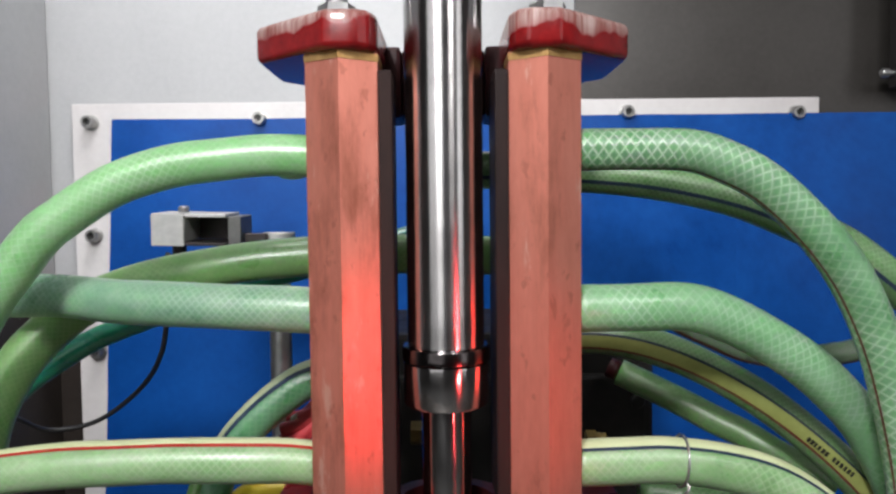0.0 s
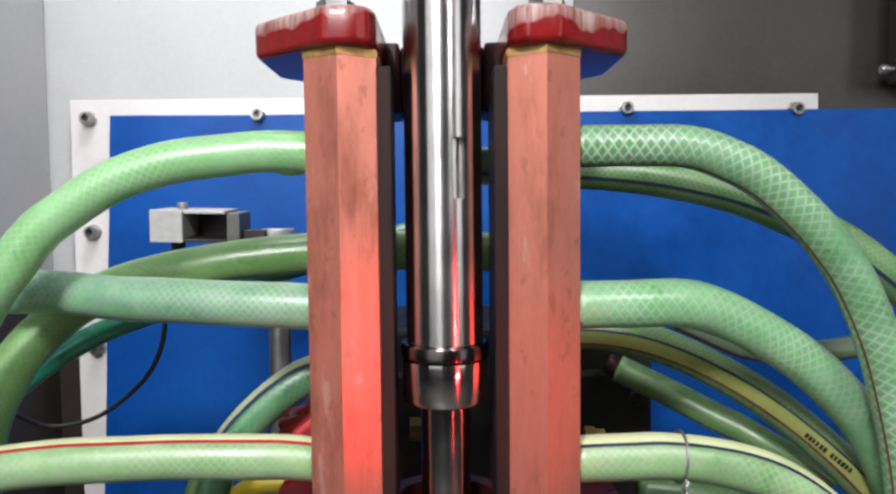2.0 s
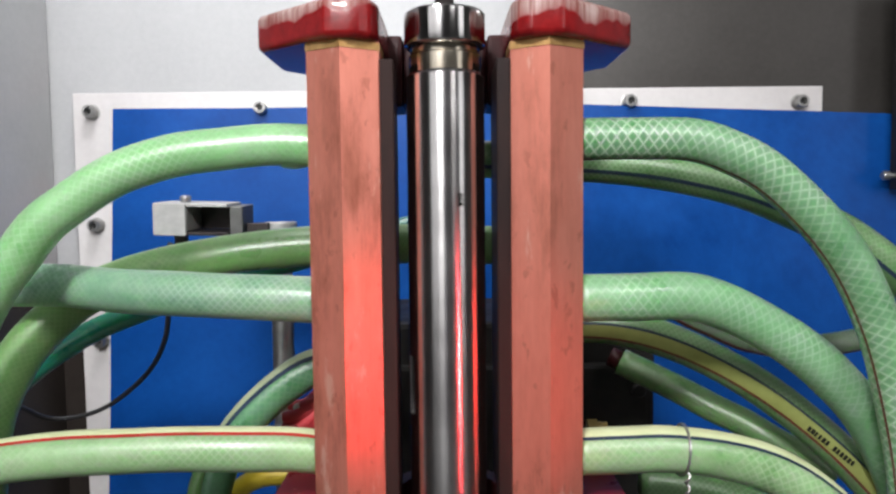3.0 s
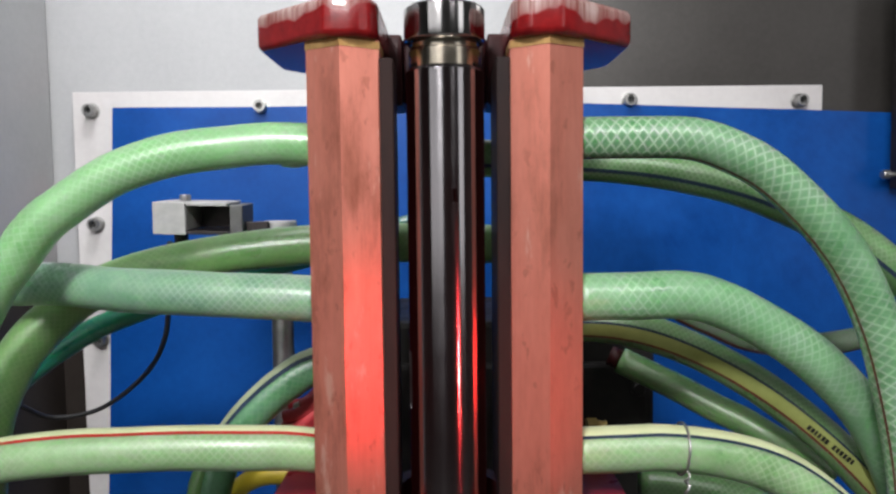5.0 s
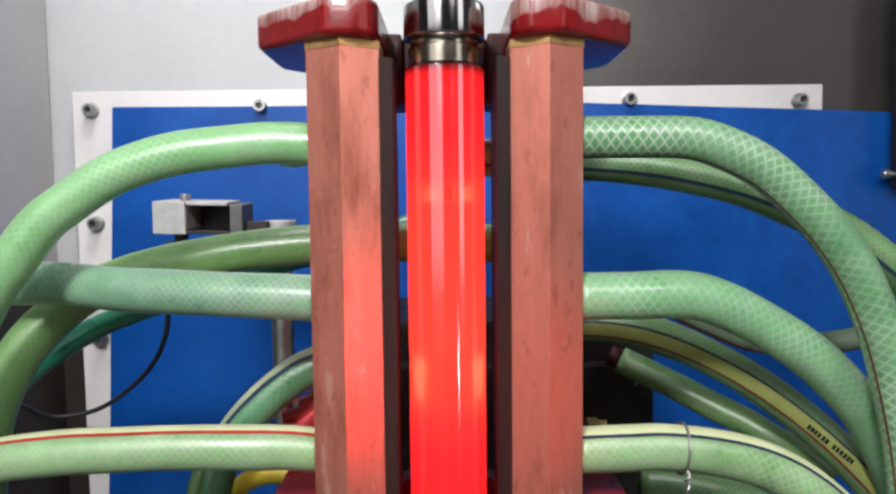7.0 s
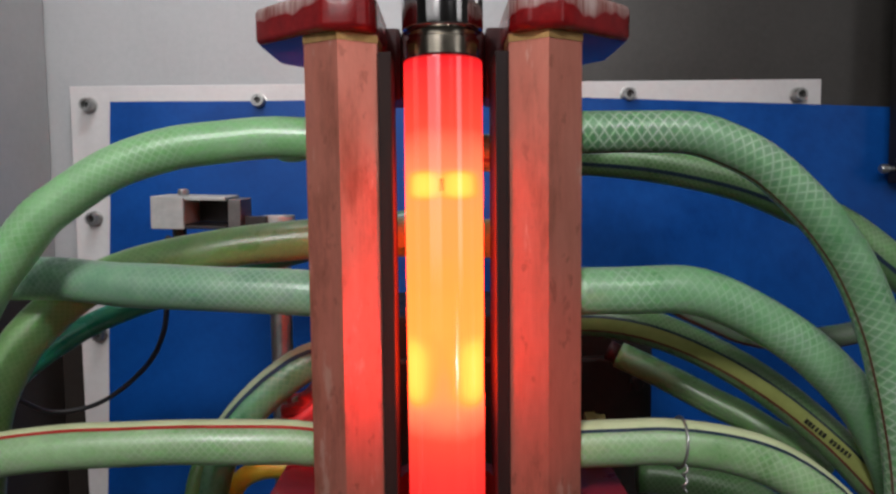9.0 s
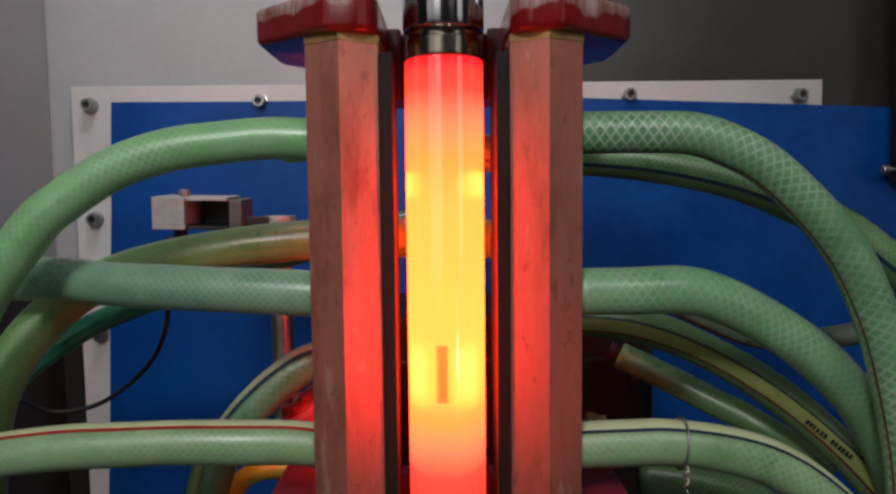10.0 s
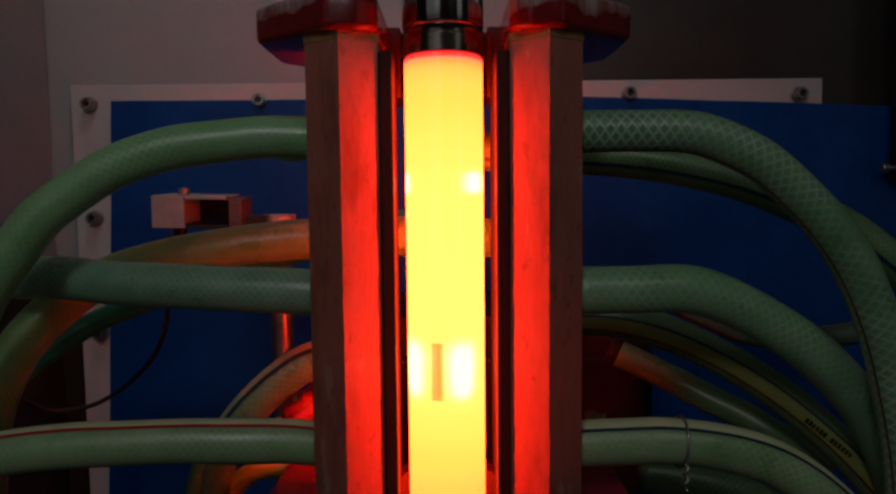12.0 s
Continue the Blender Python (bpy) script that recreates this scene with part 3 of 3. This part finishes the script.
def shaft_barrel():
    """The hot length of the shaft, with two opposite key slots low down and a cross hole higher up, all cut into the wall."""
    bm = bmesh.new()
    slot_w, slot_h, hole_w, hole_h = 0.0058 / SHAFT_R / 2, 0.0125, 0.0016 / SHAFT_R / 2, 0.0026
    marks = []
    for mid, w in ((-math.pi / 2, slot_w), (math.pi / 2, slot_w), (0.0, hole_w), (math.pi, hole_w)):
        marks += [mid - w - 0.012, mid - w, mid, mid + w, mid + w + 0.012]
    angles = sorted({round(a % (2 * math.pi), 5) for a in marks + [2 * math.pi * i / 80 for i in range(80)]})
    levels = [0.1475, 0.18]
    for mid, h in ((SLOT_Z, slot_h), (HOLE_Z, hole_h)):
        levels += [mid - h - 0.0002, mid - h, mid - h * 0.6, mid, mid + h * 0.6, mid + h, mid + h + 0.0002]
    levels += [0.25, 0.28, 0.34, 0.3543, 0.3558]

    def depth(a, z):
        for mid, w, at, h, deep in ((-math.pi / 2, slot_w, SLOT_Z, slot_h, 0.0045), (math.pi / 2, slot_w, SLOT_Z, slot_h, 0.0045), (0.0, hole_w, HOLE_Z, hole_h, 0.006), (math.pi, hole_w, HOLE_Z, hole_h, 0.006)):
            off = abs((a - mid + math.pi) % (2 * math.pi) - math.pi)
            if off <= w + 1e-4 and abs(z - at) <= h + 1e-6:
                return deep
        return 0.0

    rings = []
    for z in sorted(levels):
        base = SHAFT_R - (0.0012 if z > 0.3553 else 0)
        rings.append([bm.verts.new(((base - depth(a, z)) * math.cos(a), (base - depth(a, z)) * math.sin(a), z)) for a in angles])
    n = len(angles)
    for lo, hi in zip(rings, rings[1:]):
        for i in range(n):
            j = (i + 1) % n
            bm.faces.new((lo[i], lo[j], hi[j], hi[i]))
    bm.faces.new(rings[0][::-1])
    bm.faces.new(rings[-1])
    return bm


def steel_shaft():
    root = thing("steel_shaft", "turned steel shaft with collar, key slots and a grooved head", "shaft")
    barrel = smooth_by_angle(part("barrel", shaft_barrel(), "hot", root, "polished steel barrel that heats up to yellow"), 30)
    neck = part("neck", turned([(0.0156, 0.3560), (0.0157, 0.3631), (0.0146, 0.3638), (0.0146, 0.3654), (0.0150, 0.3660)]), "straw", root, "straw-tinted narrow neck groove")
    smooth_by_angle(neck)
    head = part("head", turned([(0.0150, 0.3662), (0.0172, 0.3674), (0.0174, 0.3678), (0.0174, HEAD_Z - 0.0010), (0.0168, HEAD_Z - 0.0002), (0.0120, HEAD_Z)]), "shaft", root, "bright chamfered steel head")
    smooth_by_angle(head)
    collar = part("collar", turned([(0.0176, 0.1402), (0.0186, 0.1398), (0.0187, 0.1390), (0.0187, 0.1225), (0.0180, 0.1214), (0.0112, 0.1213)]), "shaft", root, "wider bright steel collar")
    smooth_by_angle(collar)
    ring = part("collar_ring", turned([(0.0172, 0.1474), (0.0188, 0.1470), (0.0193, 0.1462), (0.0193, 0.1412), (0.0186, 0.1404)]), "black_steel", root, "dark ring on top of the collar")
    smooth_by_angle(ring)
    pin = part("pin", turned([(0.0104, 0.03), (0.0110, 0.032), (0.0110, 0.1208), (0.0106, 0.1212)]), "shaft", root, "slim steel journal below the collar")
    smooth_by_angle(pin)
    return root


shaft = steel_shaft()


def tailstock_centre():
    root = thing("tailstock_centre", "dark steel centre point that holds the shaft's head", "centre")
    ob = part("point", turned([(0.0015, HEAD_Z - 0.001), (0.0040, HEAD_Z + 0.004), (0.0045, HEAD_Z + 0.012), (0.0140, HEAD_Z + 0.03), (0.0140, HEAD_Z + 0.30)], 40), "dark_and_shade", root)
    smooth_by_angle(ob)
    return root


centre = tailstock_centre()


def slide_carriage():
    """The edge of the moving carriage at the far side, with its clamp knob."""
    root = thing("slide_carriage", "dark steel carriage edge with a small bright clamp screw", "carriage")
    part("edge_plate", box(0.3845, 0.450, 0.283, 0.296, 0.405, 0.58, 0.001), "dark_and_shade", root)
    knob = part("clamp_screw", turned([(0.0022, 0.0), (0.0022, 0.005), (0.0038, 0.0055), (0.0041, 0.0100), (0.0032, 0.0115)], 20), "steel", root, "bright clamp screw", at=Matrix.Translation((0.3845, 0.288, 0.4170)) @ pose(0, 0, 0, 0, -90, 0))
    smooth_by_angle(knob)
    part("screw_washer", turned([(0.0050, 0.0), (0.0050, 0.002)], 20), "grey_steel", root, at=Matrix.Translation((0.3880, 0.2829, 0.4240)) @ pose(0, 0, 0, 90, 0, 0))
    return root


carriage = slide_carriage()


# added near-black block; its colour stands in for shade behind the bars
def dark_backing_block():
    root = thing("dark_backing_block", "added near-black block for the dark parts and shade behind the bars", "housing")
    part("body", box(-0.060, 0.138, 0.150, 0.270, -0.002, 0.222, 0.004), "shade_black", root)
    part("cover", box(-0.054, 0.132, 0.142, 0.1498, 0.02, 0.195, 0.003), "shade_black", root)
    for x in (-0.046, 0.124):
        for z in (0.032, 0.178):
            smooth_by_angle(part("cap_screw", turned([(0.0045, 0.0), (0.0045, 0.004), (0.0038, 0.0048)], 16), "shade_black", root, at=pose(x, 0.1418, z, 90)))
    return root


dark_backing_block()

# ---- hoses ----
upper_hose = hose([(-53, 3, 326), (-76, 2, 327), (-98, 0, 325), (-119, -2, 322), (-142, -5, 314), (-163, -8, 300), (-172, -10, 292), (-183, -12, 277), (-192, -12, 265), (-205, -10, 242), (-219, 0, 204)], 9.2, "light_hose", "pale green braided hose that bends down from the copper bar")
hose([(-55, 3, 258), (-70, 4, 259), (-96, 6, 260), (-123, 10, 261), (-151, 14, 262), (-177, 20, 264), (-199, 24, 264), (-230, 30, 262), (-263, 30, 251)], 10.2, "mid_hose", "sea-green braided hose running level from the copper bar")
hose([(39, 78, 277), (8, 77, 278), (-23, 75, 279), (-48, 72, 279), (-66, 70, 279), (-105, 66, 276), (-137, 62, 271), (-166, 58, 264), (-187, 52, 255), (-200, 46, 244), (-210, 40, 232), (-217, 36, 219), (-224, 32, 200), (-228, 30, 178), (-231, 30, 149)], 10.7, "olive_hose", "olive green hose curving down behind the other hoses")
hose([(-19, 120, 288), (-74, 110, 272), (-117, 105, 261), (-149, 100, 250), (-184, 95, 238), (-209, 92, 227), (-235, 90, 210), (-255, 90, 192), (-276, 90, 165)], 6.6, "teal_hose", "dark teal rubber hose behind the green ones")
hose([(-56, 3, 189), (-71, 2, 191), (-91, 0, 192), (-121, -2, 193), (-145, -4, 193), (-166, -6, 193), (-192, -8, 191), (-214, -8, 186), (-239, -5, 171)], 9.7, "low_hose", "pale green braided hose with a red stripe, running level", [(-66, -56, "stripe_red"), (-118, -66, "stripe_cream")])
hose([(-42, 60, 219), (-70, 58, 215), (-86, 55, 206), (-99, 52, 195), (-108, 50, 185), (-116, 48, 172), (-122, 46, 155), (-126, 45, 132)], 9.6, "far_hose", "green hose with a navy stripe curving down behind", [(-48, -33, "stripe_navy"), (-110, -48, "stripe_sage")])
hose([(57, 3, 328), (82, 2, 328), (107, 0, 327), (124, -2, 321), (139, -4, 312), (155, -7, 296), (166, -9, 282), (175, -10, 267), (184, -12, 244), (190, -14, 220), (195, -15, 194), (198, -15, 169), (202, -10, 141)], 9.2, "net_hose", "netted green hose that arches over and down from the copper bar", [(-74, -67, "stripe_brown")])
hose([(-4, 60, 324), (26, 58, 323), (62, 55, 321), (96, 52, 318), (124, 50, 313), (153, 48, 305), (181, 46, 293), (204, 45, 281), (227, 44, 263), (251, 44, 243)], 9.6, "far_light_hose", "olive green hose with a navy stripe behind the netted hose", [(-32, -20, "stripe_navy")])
hose([(57, 3, 258), (83, 4, 258), (106, 5, 258), (122, 7, 254), (141, 9, 245), (162, 12, 232), (179, 15, 218), (196, 18, 200), (209, 20, 180), (219, 22, 158), (226, 25, 128)], 10.7, "soft_net_hose", "netted green hose bending down from the middle of the copper bar")
printed_hose = hose([(54, 60, 236), (84, 60, 235), (111, 60, 229), (141, 58, 216), (170, 54, 198), (197, 46, 175), (222, 40, 148)], 9.4, "band_hose", "green hose with a black-printed yellow band between two stripes", [(-37, -29, "stripe_maroon"), (-29, 10, "stripe_yellow"), (10, 17, "stripe_navy")])
loose_hose = hose([(107, 120, 202), (127, 112, 193), (142, 104, 186), (156, 96, 179), (170, 88, 173), (182, 80, 166), (196, 74, 158), (210, 70, 147)], 8.2, "loose_hose", "loose yellowish green hose with an open cut end")
hose([(103, 60, 150), (120, 58, 149), (138, 56, 146), (155, 54, 141), (173, 52, 132), (190, 50, 120)], 9.6, "far_light_hose", "shaded green hose low under the tied hose")
hose([(57, 3, 188), (80, 2, 189), (97, 0, 190), (119, -2, 188), (139, -4, 183), (156, -6, 174), (172, -8, 160), (188, -8, 140)], 10.1, "low_hose", "pale green braided hose with navy stripe and wire tie", [(47, 56, "stripe_navy"), (56, 118, "stripe_cream")])
hose([(124, 130, 245), (145, 128, 232), (166, 126, 222), (187, 124, 213), (215, 122, 209), (240, 122, 211), (261, 122, 215), (293, 122, 224)], 7.0, "dull_hose", "thin dull green hose with a brown line, far behind", [(-60, -42, "stripe_brown")])
hose([(-132, 40, 131), (-129, 40, 152), (-126, 42, 164), (-120, 44, 174), (-111, 46, 180), (-100, 50, 182)], 4.6, "olive_hose", "thin olive hose behind the level hose")


# ---- sensor bracket on its rod, cable, ties and oddments ----
def sensor_bracket():
    """A square channel, open to one side, on a stem beside a steel rod."""
    root = thing("sensor_bracket", "grey cast sensor bracket with an open channel, clamped to a rod", "bracket")
    ox, oy, oz = (-0.1712, 0.1000, 0.2933)
    at = Matrix.Translation((ox, oy, oz)) @ pose(0, 0, 0, 3, 1.5, 0)
    part("channel_face", box(0.0, 0.0190, 0.0, 0.0022, -0.0095, 0.0095, 0.0006), "grey_steel", root, at=at)
    part("channel_side", box(0.0, 0.0022, 0.0024, 0.030, -0.0095, 0.0095, 0.0004), "grey_steel", root, at=at)
    part("channel_rib", box(0.0168, 0.0190, 0.0024, 0.028, -0.0070, 0.0070, 0.0004), "grey_steel", root, at=at)
    part("channel_top", box(0.0024, 0.0428, 0.0024, 0.030, 0.0074, 0.0095, 0.0005), "grey_steel", root, at=at)
    # channel floor and back are near-black: the shade inside is in their colour
    part("channel_floor", box(0.0024, 0.0428, 0.0024, 0.030, -0.0095, -0.0074, 0.0005), "dark_and_shade", root, at=at)
    part("channel_back", box(0.0024, 0.0428, 0.0270, 0.0298, -0.0072, 0.0072, 0.0004), "dark_and_shade", root, "inner back of the channel, shade in its colour", at=at)
    part("end_cheek", box(0.0430, 0.0505, 0.0060, 0.0300, -0.0088, 0.0080, 0.0006), "dull_grey", root, at=at)
    screw = part("screw", turned([(0.0032, 0.0097), (0.0032, 0.0125), (0.0026, 0.0135)], 16), "steel", root, "small steel screw", at=at @ Matrix.Translation((0.0150, 0.012, 0)))
    part("stem", turned([(0.004, -0.032), (0.004, -0.0097)], 16), "dark_and_shade", root, "dark short stem", at=at @ Matrix.Translation((0.012, 0.012, 0)))
    part("arm", box(0.0510, 0.0640, 0.012, 0.022, -0.0085, -0.0030, 0.0006), "dark_and_shade", root, "dark steel arm", at=Matrix.Translation((ox, oy, oz)))
    return root


def steel_rod():
    root = thing("steel_rod", "bright round steel rod with a flanged top standing on the bed", "rod")
    tx, ty, tz = (-0.1028, 0.1250, 0.2867)
    rod = part("rod", turned([(0.0066, -0.002), (0.0066, tz - 0.001)], 32), "steel", root, at=Matrix.Translation((tx, ty, 0)))
    smooth_by_angle(rod)
    top = part("top_flange", turned([(0.0066, tz - 0.0009), (0.0100, tz - 0.0004), (0.0100, tz + 0.0030), (0.0094, tz + 0.0038), (0.004, tz + 0.0039)], 32), "grey_steel", root, at=Matrix.Translation((tx, ty, 0)))
    smooth_by_angle(top)
    return root


def sensor_cable():
    root = thing("sensor_cable", "thin black sensor cable hanging in a loop", "cable")
    path = spline([(-0.1614, 0.1000, 0.2789), (-0.1711, 0.1200, 0.2497), (-0.1805, 0.1400, 0.2288), (-0.1878, 0.1500, 0.2113), (-0.2018, 0.1600, 0.1908), (-0.2265, 0.1700, 0.1695), (-0.2485, 0.1700, 0.1577), (-0.2704, 0.1600, 0.1572), (-0.2804, 0.1400, 0.1723), (-0.2883, 0.1200, 0.1873)])
    part("cable", tube(path, 0.00165, n=10, wobble=0), "black", root, smooth=True)
    return root


def wire_tie():
    root = thing("wire_tie", "thin steel wire twisted round the pale hose", "wire tie")
    cx, cy, cz = (0.1038, 0.0000, 0.1897)
    ring = [Vector((cx + 0.0012 * math.sin(f), cy - 0.0112 * math.cos(f), cz + 0.0112 * math.sin(f))) for f in (2 * math.pi * i / 28 for i in range(29))]
    bm = bmesh.new()
    rings = []
    for k, p in enumerate(ring[:-1]):
        out = (p - Vector((cx, cy, cz))).normalized()
        rings.append([bm.verts.new(p + (out * math.cos(g) + Vector((1, 0, 0)) * math.sin(g)) * 0.0006) for g in (2 * math.pi * i / 8 for i in range(8))])
    for k in range(len(rings)):
        a, b = rings[k], rings[(k + 1) % len(rings)]
        for i in range(8):
            bm.faces.new((a[i], a[(i + 1) % 8], b[(i + 1) % 8], b[i]))
    part("loop", bm, "steel", root, smooth=True)
    twist = [Vector((cx - 0.001 + 0.0009 * math.sin(k * 1.3), cy - 0.0118 + 0.0009 * math.cos(k * 1.3), cz - 0.006 - 0.0011 * k)) for k in range(12)]
    part("twisted_end", tube(spline(twist, 0.001), 0.0006, n=8, wobble=0), "steel", root, smooth=True)
    return root


def wire_bundle():
    """Thick red wires lying in a loose stack behind the bar, their cream ends cut at a slant."""
    root = thing("wire_bundle", "stack of thick red insulated wires with cream cut ends", "wires")
    rng = random.Random(4)
    for k in range(7):
        up, back = (k % 4) * 0.0062, 0.074 + (k // 4) * 0.011
        x = -0.0945 + rng.uniform(-0.003, 0.005) + up * 0.5
        z = 0.1705 + up + (k // 4) * 0.003
        sag = rng.uniform(-0.0015, 0.0015)
        pts = [Vector((x, back, z)), Vector((x + 0.010, back - 0.002, z + 0.0035 + sag)), Vector((x + 0.022, back, z + 0.0105 - sag)), Vector((x + 0.050, back + 0.004, z + 0.022))]
        path = spline(pts, 0.002)
        wire = part("wire", tube(path, 0.0036, n=14, wobble=0.05), "wire_red", root, smooth=True)
        if k != 2:
            cut = (path[0] - path[1]).normalized()
            part("cut_end", tube([path[0] + cut * 0.0001, path[0] + cut * 0.0022, path[0] + cut * 0.0042], 0.0029, n=14, wobble=0.04), "cream", wire, "cream cut end", smooth=True)
    return root


def yellow_hose_end():
    root = thing("yellow_pipe", "yellow plastic pipe bend low behind the hoses", "pipe")
    path = spline([(-0.1210, 0.0700, 0.1354), (-0.1144, 0.0700, 0.1456), (-0.1033, 0.0700, 0.1512), (-0.0876, 0.0700, 0.1522), (-0.0689, 0.0700, 0.1507)])
    part("bend", tube(path, 0.0055, n=20, wobble=0), "yellow", root, smooth=True)
    return root


def brass_fitting(x, y, z, s):
    root = thing("brass_fitting", "small brass hose fitting in the shade", "fitting", at=pose(x, y, z, 0, 90, 0), group="brass fittings")
    part("hex", bevelled(prism(ring_points(0.0065 * s, 6), 0.0, 0.007 * s), 0.0005), "shaded_brass", root)
    smooth_by_angle(part("nipple", turned([(0.0042 * s, 0.0072 * s), (0.0046 * s, 0.010 * s), (0.0040 * s, 0.0102 * s), (0.0044 * s, 0.014 * s)], 20), "shaded_brass", root))
    return root


def open_hose_end():
    """The cut end of the loose hose: a dark bore with a reddish plug."""
    path = [Vector((0.1010, 0.1224, 0.2047)), Vector((0.1040, 0.1212, 0.2033)), Vector((0.1068, 0.1201, 0.2021))]
    part("plug", tube(path, 0.0062, n=20, wobble=0), "dark_red", loose_hose, "reddish plug in the cut end", smooth=True)


def hose_print():
    """Unreadable black print along the yellow hose, as plain bars."""
    a, b = Vector((0.1826, 0.0403, 0.1848)), Vector((0.2030, 0.0336, 0.1676))
    step = (b - a) / 13
    rng = random.Random(2)
    for k in range(13):
        if k in (6,):
            continue
        m = Matrix.Translation(a + step * k) @ pose(0, 0, 0, 0, 39, 0)
        part("print_bar", box(-0.0008, 0.0002 + rng.uniform(0, 0.0006), -0.0003, 0.0002, -0.0013, 0.0013), "print", printed_hose, "black print", at=m)


sensor_bracket()
steel_rod()
sensor_cable()
wire_tie()
wire_bundle()
yellow_hose_end()
fx, fy, fz = (-0.0195, 0.0700, 0.1813)
brass_fitting(fx, fy, fz, 1.0)
fx, fy, fz = (0.0740, 0.0600, 0.1800)
brass_fitting(fx, fy, fz, 0.75)
open_hose_end()
hose_print()


def hose_bulge():
    """The drawn-out lip under the upper hose where it meets the bar."""
    lx, ly, lz = (-0.0669, 0.0040, 0.3191)
    part("lip", turned([(0.0012, -0.0048), (0.0034, -0.0042), (0.0060, -0.0018), (0.0078, 0.002), (0.0058, 0.005), (0.002, 0.007)], 24), "light_hose", upper_hose, "drawn-out lip under the hose end", smooth=True, at=Matrix.Translation((lx, ly, lz + 0.0014)) @ Matrix.Diagonal((1.35, 1.0, 0.85, 1.0)))


hose_bulge()


# ---- what moves ----
def motions():
    drop = [(0.0, 96.0), (2.0, 96.0), (2.1, 89.8), (2.2, 75.5), (2.3, 57.3), (2.4, 39.5), (2.5, 24.8), (2.6, 13.5), (2.7, 7.2), (2.8, 3.0), (2.9, 0.9), (3.0, 0.0)]
    grow = [(3.0, 0.0), (4.8, 1.2), (6.1, 2.2), (7.2, 2.4), (8.8, 3.5), (10.0, 3.7), (12.0, 4.2)]
    # third table: heat over time, carried only by the x offset
    heat_level = [(0.0, 0.0), (3.1, 0.0), (4.8, 0.08), (5.5, 0.10), (6.0, 0.168), (6.3, 0.215), (6.5, 0.262), (7.0, 0.43), (7.2, 0.45), (8.8, 0.569), (9.5, 0.621), (10.0, 0.673), (10.5, 0.732), (11.0, 0.821), (11.5, 0.911), (12.0, 1.0)]

    def value(table, t):
        return float(np.interp(t, [a for a, b in table], [b for a, b in table]))

    rows, slide, carried = [], [], []
    for i in range(121):
        t = i / 10
        z = (value(drop, t) + (value(grow, t) if t > 3 else 0)) / 1000
        turn = -3 + 446.0 * (max(t, 1.75) - 8.8)
        rows.append((t, pose(-HEAT_SHIFT * value(heat_level, t), 0, z, 0, 0, turn)))
        slide.append((t, pose(0, 0, z)))
        carried.append((t, pose(0, 0, (value(drop, t) - 96.0) / 1000)))
    walk(shaft, rows)
    walk(centre, slide)
    walk(carriage, carried)
    xa, xb, z1 = COVER_AT
    lean = [(0.0, 0.0, 0.0), (2.0, 0.0, 0.0), (2.2, 1.0, 2.0), (2.4, 1.8, 8.0), (2.5, 2.0, 10.0), (2.6, 2.0, 8.0), (2.8, 2.2, 4.0), (3.0, 2.2, 2.4), (12.0, 2.2, 2.4)]
    walk(inner_flap, [(t, pose(xa, 0.3054, z1, 0, a, 0)) for t, a, b in lean])
    walk(outer_flap, [(t, pose(xb, 0.3048, z1 - (xb - xa) * math.tan(radians(a)), 0, b, 0)) for t, a, b in lean])


motions()
